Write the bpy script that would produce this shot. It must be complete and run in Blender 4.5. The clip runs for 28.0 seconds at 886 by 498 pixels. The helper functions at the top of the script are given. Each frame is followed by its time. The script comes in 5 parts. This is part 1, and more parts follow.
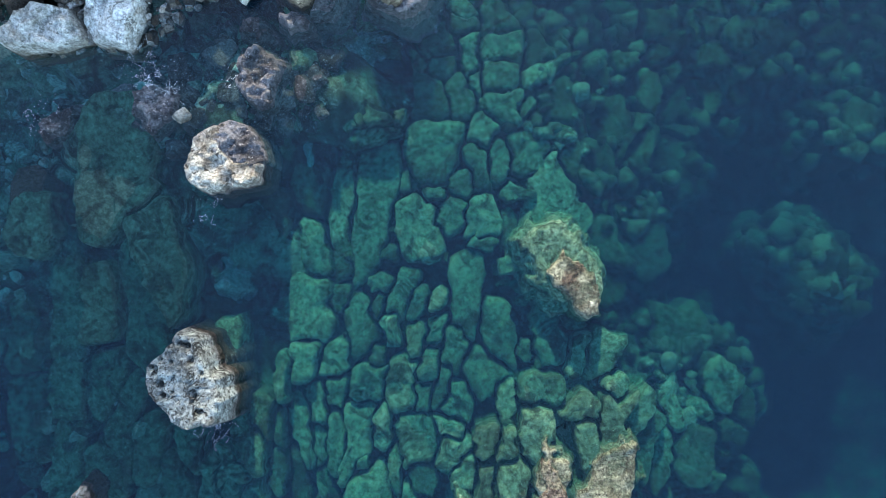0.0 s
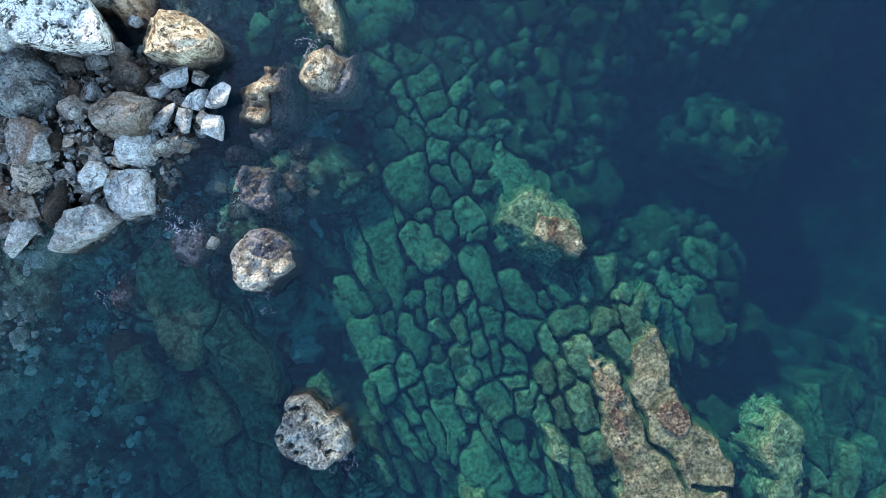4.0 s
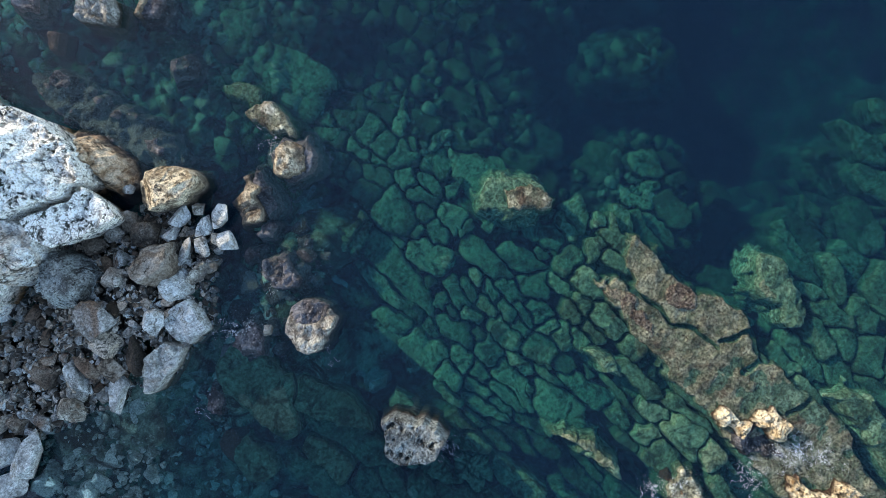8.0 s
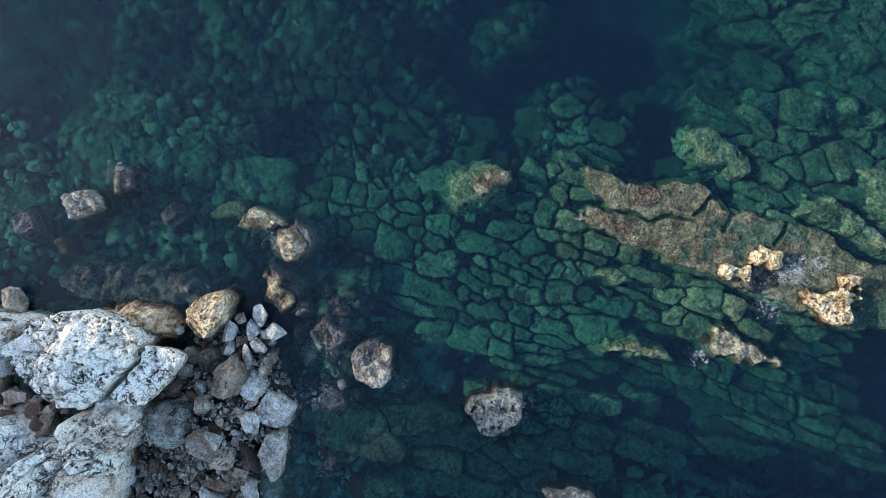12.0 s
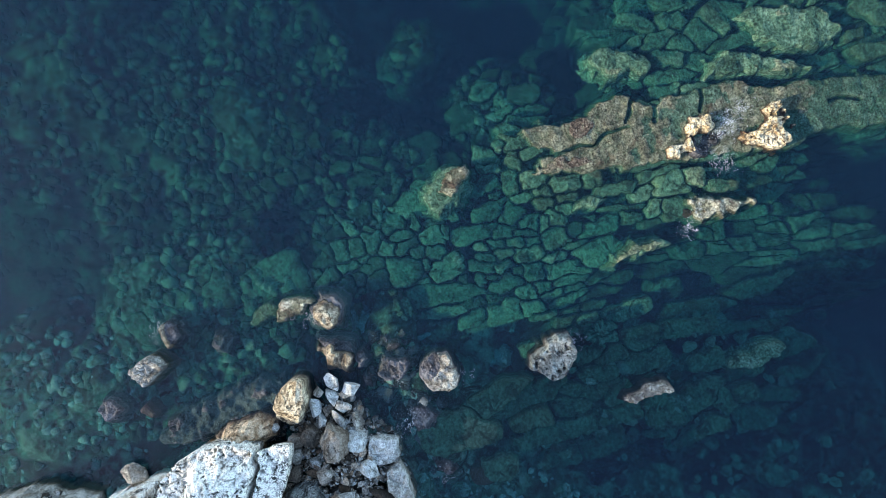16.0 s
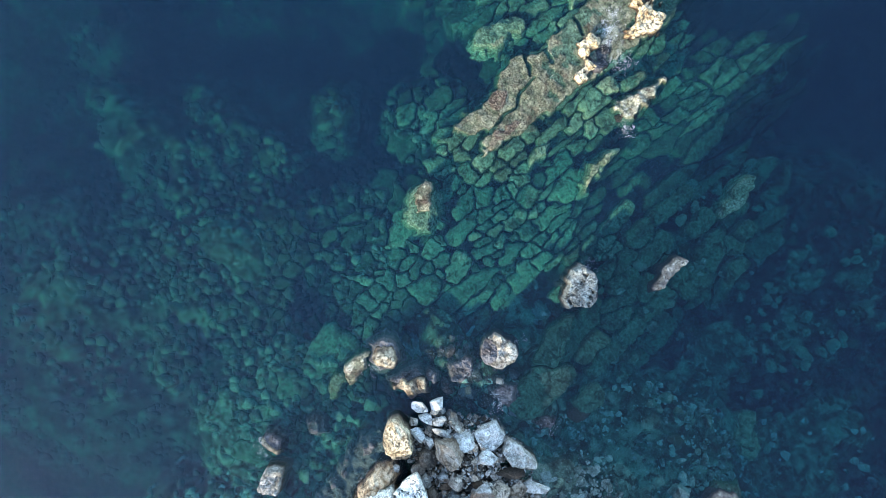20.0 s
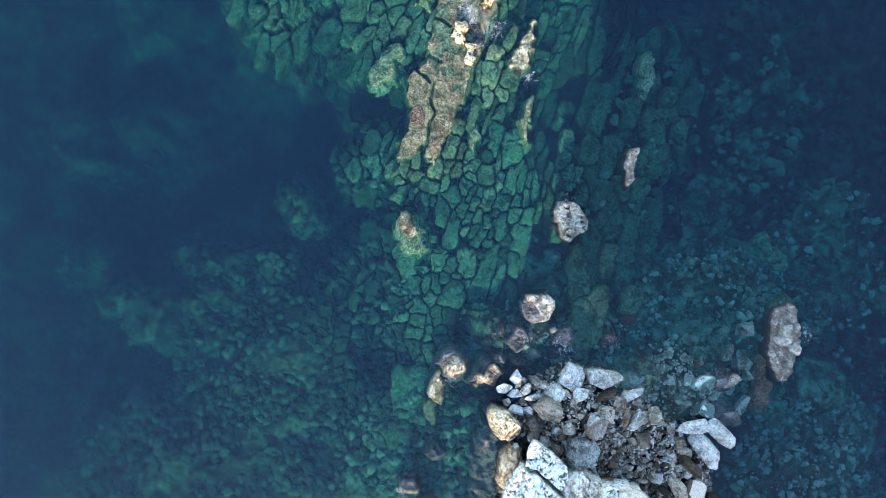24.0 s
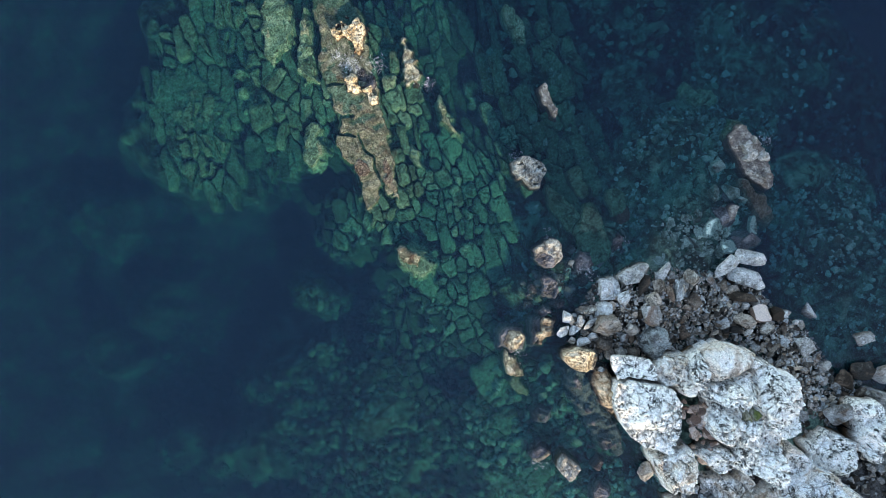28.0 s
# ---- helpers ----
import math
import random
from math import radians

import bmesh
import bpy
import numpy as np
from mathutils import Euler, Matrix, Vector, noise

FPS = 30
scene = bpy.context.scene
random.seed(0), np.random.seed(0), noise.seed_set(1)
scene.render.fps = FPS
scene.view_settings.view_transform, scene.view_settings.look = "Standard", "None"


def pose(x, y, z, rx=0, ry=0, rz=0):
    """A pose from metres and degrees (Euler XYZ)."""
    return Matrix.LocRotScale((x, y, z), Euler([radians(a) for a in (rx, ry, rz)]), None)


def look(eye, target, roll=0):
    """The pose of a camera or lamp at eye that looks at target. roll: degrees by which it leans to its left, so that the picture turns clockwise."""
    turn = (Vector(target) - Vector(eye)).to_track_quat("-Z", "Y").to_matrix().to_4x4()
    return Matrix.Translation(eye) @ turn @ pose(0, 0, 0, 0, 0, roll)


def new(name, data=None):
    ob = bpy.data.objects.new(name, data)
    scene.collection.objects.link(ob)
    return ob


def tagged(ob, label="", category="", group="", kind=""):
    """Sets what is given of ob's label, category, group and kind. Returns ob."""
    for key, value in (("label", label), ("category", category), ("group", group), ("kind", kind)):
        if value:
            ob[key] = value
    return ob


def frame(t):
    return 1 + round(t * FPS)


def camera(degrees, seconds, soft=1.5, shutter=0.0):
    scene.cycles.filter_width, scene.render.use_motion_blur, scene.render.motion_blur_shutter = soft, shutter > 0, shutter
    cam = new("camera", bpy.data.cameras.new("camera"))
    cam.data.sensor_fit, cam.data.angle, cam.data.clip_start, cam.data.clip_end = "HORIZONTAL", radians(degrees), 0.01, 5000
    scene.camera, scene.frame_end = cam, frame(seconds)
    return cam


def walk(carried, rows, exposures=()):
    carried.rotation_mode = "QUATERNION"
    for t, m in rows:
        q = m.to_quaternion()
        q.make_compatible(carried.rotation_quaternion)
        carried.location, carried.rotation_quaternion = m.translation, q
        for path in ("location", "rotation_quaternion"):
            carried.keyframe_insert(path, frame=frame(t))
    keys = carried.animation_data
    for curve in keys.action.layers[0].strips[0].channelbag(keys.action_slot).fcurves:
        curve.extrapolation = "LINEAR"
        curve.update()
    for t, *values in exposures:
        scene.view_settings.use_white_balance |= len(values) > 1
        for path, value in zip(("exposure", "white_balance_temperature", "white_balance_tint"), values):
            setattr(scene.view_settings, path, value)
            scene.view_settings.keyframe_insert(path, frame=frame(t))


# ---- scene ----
cam = camera(70.0, 28.0, soft=0.6)
# seconds, eye x y z, turn about x y z: a drone that rises straight up and turns, looking almost straight down
PATH = [
    (0.0, -0.000, -0.000, 18.000, 1.722, 2.241, 0.067),
    (1.0, -0.081, 0.042, 19.119, 1.474, 2.253, -6.275),
    (2.0, -0.141, 0.075, 20.227, 1.236, 2.259, -12.460),
    (3.0, -0.184, 0.100, 21.325, 1.010, 2.261, -18.586),
    (4.0, -0.211, 0.116, 22.412, 0.795, 2.257, -24.722),
    (5.0, -0.227, 0.125, 23.492, 0.591, 2.247, -30.916),
    (6.0, -0.233, 0.127, 24.563, 0.398, 2.233, -37.200),
    (7.0, -0.231, 0.123, 25.628, 0.216, 2.212, -43.589),
    (8.0, -0.225, 0.114, 26.687, 0.045, 2.187, -50.090),
    (9.0, -0.214, 0.099, 27.741, -0.115, 2.156, -56.703),
    (10.0, -0.202, 0.081, 28.791, -0.263, 2.120, -63.422),
    (11.0, -0.190, 0.058, 29.839, -0.401, 2.079, -70.242),
    (12.0, -0.178, 0.031, 30.884, -0.528, 2.032, -77.154),
    (13.0, -0.168, 0.002, 31.929, -0.643, 1.980, -84.154),
    (14.0, -0.161, -0.031, 32.974, -0.747, 1.922, -91.238),
    (15.0, -0.157, -0.066, 34.019, -0.841, 1.860, -98.405),
    (16.0, -0.158, -0.103, 35.067, -0.923, 1.792, -105.658),
    (17.0, -0.162, -0.143, 36.118, -0.994, 1.718, -113.003),
    (18.0, -0.170, -0.185, 37.172, -1.054, 1.640, -120.450),
    (19.0, -0.182, -0.228, 38.232, -1.103, 1.556, -128.008),
    (20.0, -0.197, -0.273, 39.297, -1.141, 1.466, -135.687),
    (21.0, -0.215, -0.320, 40.369, -1.167, 1.372, -143.497),
    (22.0, -0.236, -0.369, 41.449, -1.183, 1.272, -151.442),
    (23.0, -0.257, -0.420, 42.538, -1.188, 1.166, -159.522),
    (24.0, -0.278, -0.472, 43.636, -1.181, 1.056, -167.724),
    (25.0, -0.298, -0.526, 44.745, -1.164, 0.940, -176.027),
    (26.0, -0.314, -0.582, 45.866, -1.135, 0.819, -184.390),
    (27.0, -0.326, -0.641, 46.999, -1.096, 0.692, -192.751),
    (28.0, -0.331, -0.702, 48.146, -1.045, 0.561, -201.025),
]
EXPOSURE = [(0.0, 2.16, 6350, 2), (3.0, 2.06, 6350, 2), (6.0, 1.58, 6400, 4), (11.0, 1.24, 6600, 5), (15.0, 1.45, 6600, 4), (17.0, 1.81, 6400, 3), (22.0, 2.19, 6450, 2), (25.0, 2.08, 6500, 4), (28.0, 1.62, 7050, 6)]
walk(cam, [(t, pose(x, y, z, rx, ry, rz)) for t, x, y, z, rx, ry, rz in PATH], EXPOSURE)

# ---- daylight: low warm sun from the land side, blue sky ----
SUN_AZ, SUN_EL = math.atan2(-0.07, 1.0), radians(27)
world = bpy.data.worlds.new("sky")
scene.world = world
world.use_nodes = True
wn = world.node_tree.nodes
sky = wn.new("ShaderNodeTexSky")
sky.sky_type, sky.sun_disc = "NISHITA", False
sky.sun_elevation, sky.sun_rotation = SUN_EL, SUN_AZ
sky.altitude, sky.air_density, sky.dust_density = 0, 1.0, 1.0
wn["Background"].inputs["Strength"].default_value = 0.168
world.node_tree.links.new(sky.outputs["Color"], wn["Background"].inputs["Color"])
sun = new("sun", bpy.data.lights.new("sun", "SUN"))
sun.data.energy, sun.data.angle, sun.data.color = 1.6, radians(0.9), (1.0, 0.8, 0.56)
sun.matrix_world = look((90 * math.sin(SUN_AZ) * math.cos(SUN_EL), 90 * math.cos(SUN_AZ) * math.cos(SUN_EL), 90 * math.sin(SUN_EL)), (0, 0, 0))


# ---- materials ----
def ramp(nt, stops, fac):
    r = nt.nodes.new("ShaderNodeValToRGB")
    e = r.color_ramp.elements
    while len(e) < len(stops):
        e.new(0.5)
    for el, (p, c) in zip(e, stops):
        el.position, el.color = p, (*c, 1)
    nt.links.new(fac, r.inputs["Fac"])
    return r.outputs["Color"]


def mixc(nt, fac, a, b, how="MIX"):
    m = nt.nodes.new("ShaderNodeMix")
    m.data_type, m.blend_type = "RGBA", how
    for sock, v in ((m.inputs[0], fac), (m.inputs[6], a), (m.inputs[7], b)):
        if isinstance(v, bpy.types.NodeSocket):
            nt.links.new(v, sock)
        else:
            sock.default_value = (*v, 1) if isinstance(v, tuple) else v
    return m.outputs[2]


def mathn(nt, op, a, b=0.0, clamp=False):
    m = nt.nodes.new("ShaderNodeMath")
    m.operation, m.use_clamp = op, clamp
    for sock, v in ((m.inputs[0], a), (m.inputs[1], b)):
        if isinstance(v, bpy.types.NodeSocket):
            nt.links.new(v, sock)
        else:
            sock.default_value = v
    return m.outputs[0]


def noise_tex(nt, vec, scale, detail=6.0, rough=0.6, dist=0.0):
    n = nt.nodes.new("ShaderNodeTexNoise")
    n.inputs["Scale"].default_value, n.inputs["Detail"].default_value = scale, detail
    n.inputs["Roughness"].default_value, n.inputs["Distortion"].default_value = rough, dist
    nt.links.new(vec, n.inputs["Vector"])
    return n.outputs["Fac"]


def spots_tex(nt, vec, scale, lo, hi, jitter=1.0):
    """1 in the middle of scattered roundish pits, 0 outside."""
    v = nt.nodes.new("ShaderNodeTexVoronoi")
    v.inputs["Scale"].default_value, v.inputs["Randomness"].default_value = scale, jitter
    nt.links.new(vec, v.inputs["Vector"])
    m = nt.nodes.new("ShaderNodeMapRange")
    m.inputs["From Min"].default_value, m.inputs["From Max"].default_value = hi, lo
    nt.links.new(v.outputs["Distance"], m.inputs["Value"])
    return m.outputs["Result"]


def stone(name, stops, big=0.6, fine=7.0, stain=None, pits=None, speck=None, tide=None, veins=None, vary=0.0, island=False, patchy=False, bump=0.5, rough=0.9, grain=0.38, grit=13.0, contrast=2.3):
    """A rock surface: two scales of mottling, then stains, pits, specks and a weathered band about the tide line."""
    m = bpy.data.materials.new(name)
    m.use_nodes = True
    nt = m.node_tree
    bsdf = nt.nodes["Principled BSDF"]
    geo = nt.nodes.new("ShaderNodeNewGeometry")
    pos = geo.outputs["Position"]
    a, b = noise_tex(nt, pos, big, 4, 0.6, 0.6), noise_tex(nt, pos, fine, 8, 0.7, 0.3)
    f = mathn(nt, "ADD", mathn(nt, "MULTIPLY", a, 0.55), mathn(nt, "MULTIPLY", b, 0.45))
    f = mathn(nt, "ADD", mathn(nt, "MULTIPLY", mathn(nt, "SUBTRACT", f, 0.5), contrast), 0.5)
    if vary:
        each = geo.outputs["Random Per Island"] if island else nt.nodes.new("ShaderNodeObjectInfo").outputs["Random"]
        f = mathn(nt, "ADD", f, mathn(nt, "MULTIPLY", mathn(nt, "SUBTRACT", each, 0.5), vary))
    col = ramp(nt, stops, f)
    if vary > 0.7:
        # some stones brown, some bluish
        hue = mathn(nt, "FRACT", mathn(nt, "MULTIPLY", each, 17.3))
        col = mixc(nt, 1.0, col, ramp(nt, ((0.08, (0.9, 0.76, 0.62)), (0.4, (0.88, 0.84, 0.8)), (0.9, (0.86, 0.93, 0.98))), hue), "MULTIPLY")
    if stain:
        c, scale, lo, hi = stain
        s = noise_tex(nt, pos, scale, 5, 0.65, 1.0)
        col = mixc(nt, ramp(nt, ((lo, (0, 0, 0)), (hi, (1, 1, 1))), s), col, c)
    height = b
    if tide:
        c, low, high = tide
        sep = nt.nodes.new("ShaderNodeSeparateXYZ")
        nt.links.new(pos, sep.inputs[0])
        z = mathn(nt, "ADD", sep.outputs["Z"], mathn(nt, "MULTIPLY", mathn(nt, "SUBTRACT", noise_tex(nt, pos, 2.2, 5, 0.7), 0.5), 1.3))
        r = nt.nodes.new("ShaderNodeMapRange")
        r.inputs["From Min"].default_value, r.inputs["From Max"].default_value = high, low
        nt.links.new(z, r.inputs["Value"])
        col = mixc(nt, r.outputs["Result"], col, c)
    if pits:
        c, scale, lo, hi = pits
        warp = nt.nodes.new("ShaderNodeVectorMath")
        warp.operation = "ADD"
        wv = nt.nodes.new("ShaderNodeTexNoise")
        wv.inputs["Scale"].default_value, wv.inputs["Detail"].default_value = scale * 1.3, 4
        nt.links.new(pos, wv.inputs["Vector"])
        sc = nt.nodes.new("ShaderNodeVectorMath")
        sc.operation = "SCALE"
        sc.inputs["Scale"].default_value = 1.7 / scale
        nt.links.new(wv.outputs["Color"], sc.inputs[0])
        nt.links.new(pos, warp.inputs[0])
        nt.links.new(sc.outputs[0], warp.inputs[1])
        s = spots_tex(nt, warp.outputs[0], scale, lo, hi)
        s = mathn(nt, "MULTIPLY", s, ramp(nt, ((0.42, (0, 0, 0)), (0.58, (1, 1, 1))), noise_tex(nt, pos, 0.9, 3)))
        col = mixc(nt, s, col, c)
        height = mathn(nt, "SUBTRACT", b, mathn(nt, "MULTIPLY", s, 0.6))
    if veins:
        c, scale, width = veins
        wander = noise_tex(nt, pos, scale, 5, 0.55, 1.2)
        away = mathn(nt, "ABSOLUTE", mathn(nt, "SUBTRACT", wander, 0.5))
        line = ramp(nt, ((width * 0.12, (1, 1, 1)), (width * 0.5, (0, 0, 0))), away)
        line = mathn(nt, "MULTIPLY", line, ramp(nt, ((0.44, (0, 0, 0)), (0.56, (1, 1, 1))), noise_tex(nt, pos, scale * 0.5, 3)))
        col = mixc(nt, line, col, c)
        height = mathn(nt, "SUBTRACT", height, mathn(nt, "MULTIPLY", line, 0.7))
    if speck:
        c, scale, lo, hi = speck
        dots = ramp(nt, ((lo, (0, 0, 0)), (hi, (1, 1, 1))), noise_tex(nt, pos, scale, 3, 0.8))
        if patchy:
            dots = mathn(nt, "MULTIPLY", dots, ramp(nt, ((0.44, (0.08, 0.08, 0.08)), (0.56, (1, 1, 1))), noise_tex(nt, pos, 0.55, 4, 0.6, 0.8)))
        col = mixc(nt, dots, col, c)
    if grain:
        g = noise_tex(nt, pos, grit, 6, 0.75)
        lo, hi = 1 - grain, 1 + grain
        col = mixc(nt, 1.0, col, ramp(nt, ((0.4, (lo / 2, lo / 2, lo / 2)), (0.6, (hi / 2, hi / 2, hi / 2))), g), "MULTIPLY")
        col = mixc(nt, 1.0, col, (2.0, 2.0, 2.0), "MULTIPLY")
        height = mathn(nt, "ADD", height, mathn(nt, "MULTIPLY", g, 0.5))
    nt.links.new(col, bsdf.inputs["Base Color"])
    bsdf.inputs["Roughness"].default_value = rough
    bsdf.inputs["Specular IOR Level"].default_value = 0.25
    bp = nt.nodes.new("ShaderNodeBump")
    bp.inputs["Strength"].default_value, bp.inputs["Distance"].default_value = bump, 0.12
    nt.links.new(height, bp.inputs["Height"])
    nt.links.new(bp.outputs["Normal"], bsdf.inputs["Normal"])
    return m


WHITE = stone("white_limestone", ((0.2, (0.52, 0.47, 0.41)), (0.32, (0.9, 0.86, 0.79)), (0.5, (0.98, 0.94, 0.87))), 0.6, 4.0,
              stain=((0.5, 0.41, 0.32), 0.4, 0.6, 0.76), pits=((0.025, 0.027, 0.025), 2.9, 0.24, 0.42), veins=((0.04, 0.04, 0.035), 0.8, 0.045),
              speck=((0.05, 0.055, 0.038), 3.6, 0.555, 0.59), tide=((0.2, 0.11, 0.05), 0.2, 1.3), patchy=True, bump=0.9, grain=0.5)
CLEAN = stone("pale_limestone", ((0.25, (0.117, 0.11, 0.099)), (0.42, (0.279, 0.27, 0.248)), (0.65, (0.54, 0.526, 0.495))), 0.9, 4.0,
              stain=((0.24, 0.2, 0.155), 0.8, 0.53, 0.7), pits=((0.1, 0.1, 0.09), 4.0, 0.1, 0.3), veins=((0.12, 0.11, 0.1), 1.1, 0.03),
              speck=((0.16, 0.16, 0.14), 6.0, 0.56, 0.64), tide=((0.13, 0.11, 0.08), -0.15, 0.35), bump=0.9)
PALE = stone("bleached_limestone", ((0.25, (0.15, 0.148, 0.142)), (0.42, (0.38, 0.378, 0.362)), (0.65, (0.65, 0.65, 0.635))), 0.9, 4.0,
             stain=((0.3, 0.26, 0.2), 0.9, 0.56, 0.7), veins=((0.14, 0.13, 0.12), 1.1, 0.03), speck=((0.17, 0.17, 0.15), 6.0, 0.58, 0.65), tide=((0.15, 0.13, 0.1), -0.15, 0.3), bump=0.9)
TAN = stone("tan_limestone", ((0.22, (0.24, 0.17, 0.12)), (0.38, (0.6, 0.5, 0.4)), (0.58, (0.88, 0.82, 0.73))), 0.7, 4.0,
            stain=((0.93, 0.91, 0.87), 0.6, 0.47, 0.58), pits=((0.1, 0.085, 0.07), 3.4, 0.12, 0.36), veins=((0.05, 0.042, 0.035), 0.9, 0.055), speck=((0.14, 0.115, 0.09), 4.5, 0.565, 0.61), patchy=True, bump=0.9)
GOLD = stone("golden_rock", ((0.22, (0.1, 0.075, 0.05)), (0.4, (0.32, 0.25, 0.165)), (0.62, (0.7, 0.6, 0.44))), 1.3, 4.5,
             stain=((0.14, 0.1, 0.065), 1.1, 0.52, 0.64), pits=((0.05, 0.038, 0.028), 4.6, 0.1, 0.34), speck=((0.09, 0.07, 0.05), 4.0, 0.55, 0.61),
             tide=((0.09, 0.07, 0.06), -0.1, 0.75), bump=1.0, grain=0.5)
HEAD = stone("cream_rock_head", ((0.22, (0.22, 0.13, 0.06)), (0.4, (0.62, 0.47, 0.28)), (0.6, (0.86, 0.74, 0.54))), 1.2, 6.0,
             pits=((0.035, 0.025, 0.02), 4.2, 0.2, 0.45), speck=((0.1, 0.07, 0.045), 6.0, 0.55, 0.6), tide=((0.1, 0.06, 0.05), -0.1, 0.3), bump=1.0)
PITTED = stone("pitted_grey_rock", ((0.25, (0.07, 0.073, 0.073)), (0.45, (0.19, 0.2, 0.195)), (0.62, (0.36, 0.385, 0.37))), 0.9, 6.0,
               pits=((0.02, 0.02, 0.02), 7.5, 0.1, 0.3), veins=((0.03, 0.03, 0.03), 1.7, 0.1), speck=((0.045, 0.042, 0.04), 8.0, 0.55, 0.61), tide=((0.1, 0.08, 0.08), -0.15, 0.35), bump=1.0)
GREY = stone("grey_boulder_stone", ((0.2, (0.0334, 0.0277, 0.0228)), (0.4, (0.11, 0.0943, 0.08)), (0.58, (0.248, 0.233, 0.214)), (0.85, (0.476, 0.461, 0.438))), 0.9, 5.0,
             stain=((0.15, 0.1, 0.07), 0.6, 0.5, 0.66), veins=((0.05, 0.045, 0.04), 1.3, 0.035), vary=0.9, tide=((0.1, 0.075, 0.065), -0.3, 0.15), bump=0.9, grain=0.55)
LOOSE = stone("loose_grey_rubble", ((0.15, (0.0502, 0.0441, 0.0381)), (0.4, (0.151, 0.136, 0.12)), (0.6, (0.301, 0.286, 0.266)), (0.9, (0.522, 0.511, 0.491))), 1.4, 6.0, vary=1.0, island=True, bump=0.9, grain=0.5)
DRAB = stone("drab_limestone", ((0.22, (0.09, 0.075, 0.06)), (0.42, (0.24, 0.215, 0.175)), (0.62, (0.52, 0.49, 0.43))), 1.1, 4.0, stain=((0.14, 0.1, 0.07), 0.9, 0.53, 0.66), speck=((0.07, 0.06, 0.05), 5.0, 0.56, 0.62),
             pits=((0.06, 0.05, 0.045), 5.0, 0.08, 0.3), tide=((0.09, 0.072, 0.075), -0.1, 0.5), bump=1.0, grain=0.5)
# gravel coloured near black to stand for shade in the gaps between stones
SHADE_GRAVEL = stone("gravel_gap_shade", ((0.25, (0.013, 0.012, 0.011)), (0.45, (0.045, 0.041, 0.038)), (0.65, (0.13, 0.125, 0.12))), 1.5, 9.0, bump=1.0)
PURPLE = stone("purple_algae_stone", ((0.25, (0.028, 0.027, 0.032)), (0.45, (0.078, 0.074, 0.084)), (0.65, (0.19, 0.182, 0.195))), 1.2, 7.0,
               speck=((0.36, 0.34, 0.35), 9.0, 0.6, 0.66), vary=0.3, bump=1.0)
SAND = stone("pale_sand", ((0.3, (0.16, 0.2, 0.2)), (0.6, (0.36, 0.42, 0.42))), 0.8, 5.0, speck=((0.1, 0.13, 0.12), 3.0, 0.58, 0.66), bump=0.4)
BROWN = stone("brown_reef_crust", ((0.2, (0.0784, 0.0728, 0.0538)), (0.36, (0.207, 0.196, 0.146)), (0.55, (0.358, 0.336, 0.252)), (0.7, (0.526, 0.504, 0.392))), 1.3, 4.0,
              stain=((0.17, 0.12, 0.092), 0.5, 0.55, 0.66), speck=((0.08, 0.068, 0.052), 5.0, 0.56, 0.66), tide=((0.085, 0.155, 0.1), -0.6, 0.05), bump=1.0, grain=0.6, grit=9.0, contrast=2.9, pits=((0.05, 0.045, 0.035), 3.0, 0.06, 0.26))
MEADOW = stone("pale_green_crust", ((0.2, (0.06, 0.085, 0.06)), (0.36, (0.17, 0.23, 0.155)), (0.55, (0.3, 0.36, 0.25)), (0.7, (0.46, 0.5, 0.37))), 0.9, 4.0,
               stain=((0.07, 0.1, 0.075), 1.0, 0.54, 0.64), speck=((0.1, 0.1, 0.07), 5.0, 0.58, 0.66), bump=1.0, grain=0.5, grit=8.0)
ALGAE = stone("green_algae_slab", ((0.12, (0.04, 0.066, 0.048)), (0.36, (0.092, 0.162, 0.114)), (0.58, (0.145, 0.245, 0.17)), (0.88, (0.29, 0.38, 0.26))), 0.6, 2.6,
              stain=((0.045, 0.075, 0.058), 1.3, 0.5, 0.62),
              speck=((0.33, 0.42, 0.3), 6.5, 0.63, 0.75), vary=0.45, bump=1.0, grain=0.45, grit=6.0, contrast=1.5)
BED = stone("seabed_rubble", ((0.2, (0.015, 0.024, 0.022)), (0.42, (0.062, 0.103, 0.084)), (0.6, (0.14, 0.225, 0.175)), (0.85, (0.28, 0.38, 0.29))), 0.45, 1.6,
            stain=((0.022, 0.036, 0.032), 0.9, 0.5, 0.6), speck=((0.28, 0.37, 0.29), 2.6, 0.6, 0.7), bump=1.0, contrast=3.0)
MOSSY = stone("mossy_dark_rock", ((0.3, (0.03, 0.035, 0.02)), (0.5, (0.1, 0.1, 0.06)), (0.7, (0.3, 0.28, 0.22))), 0.8, 4.0,
              stain=((0.09, 0.11, 0.03), 0.7, 0.5, 0.62), bump=0.9)
TEAL = stone("pale_drowned_cobble", ((0.26, (0.072, 0.108, 0.0936)), (0.44, (0.198, 0.282, 0.252)), (0.62, (0.408, 0.516, 0.468))), 0.6, 4.0,
             stain=((0.06, 0.075, 0.07), 0.7, 0.52, 0.66), vary=0.5, island=True, bump=1.0)
PINK = stone("pinkish_limestone", ((0.25, (0.2, 0.13, 0.1)), (0.45, (0.46, 0.34, 0.28)), (0.65, (0.7, 0.58, 0.51))), 1.0, 4.0, vary=0.85, island=True, bump=0.9)
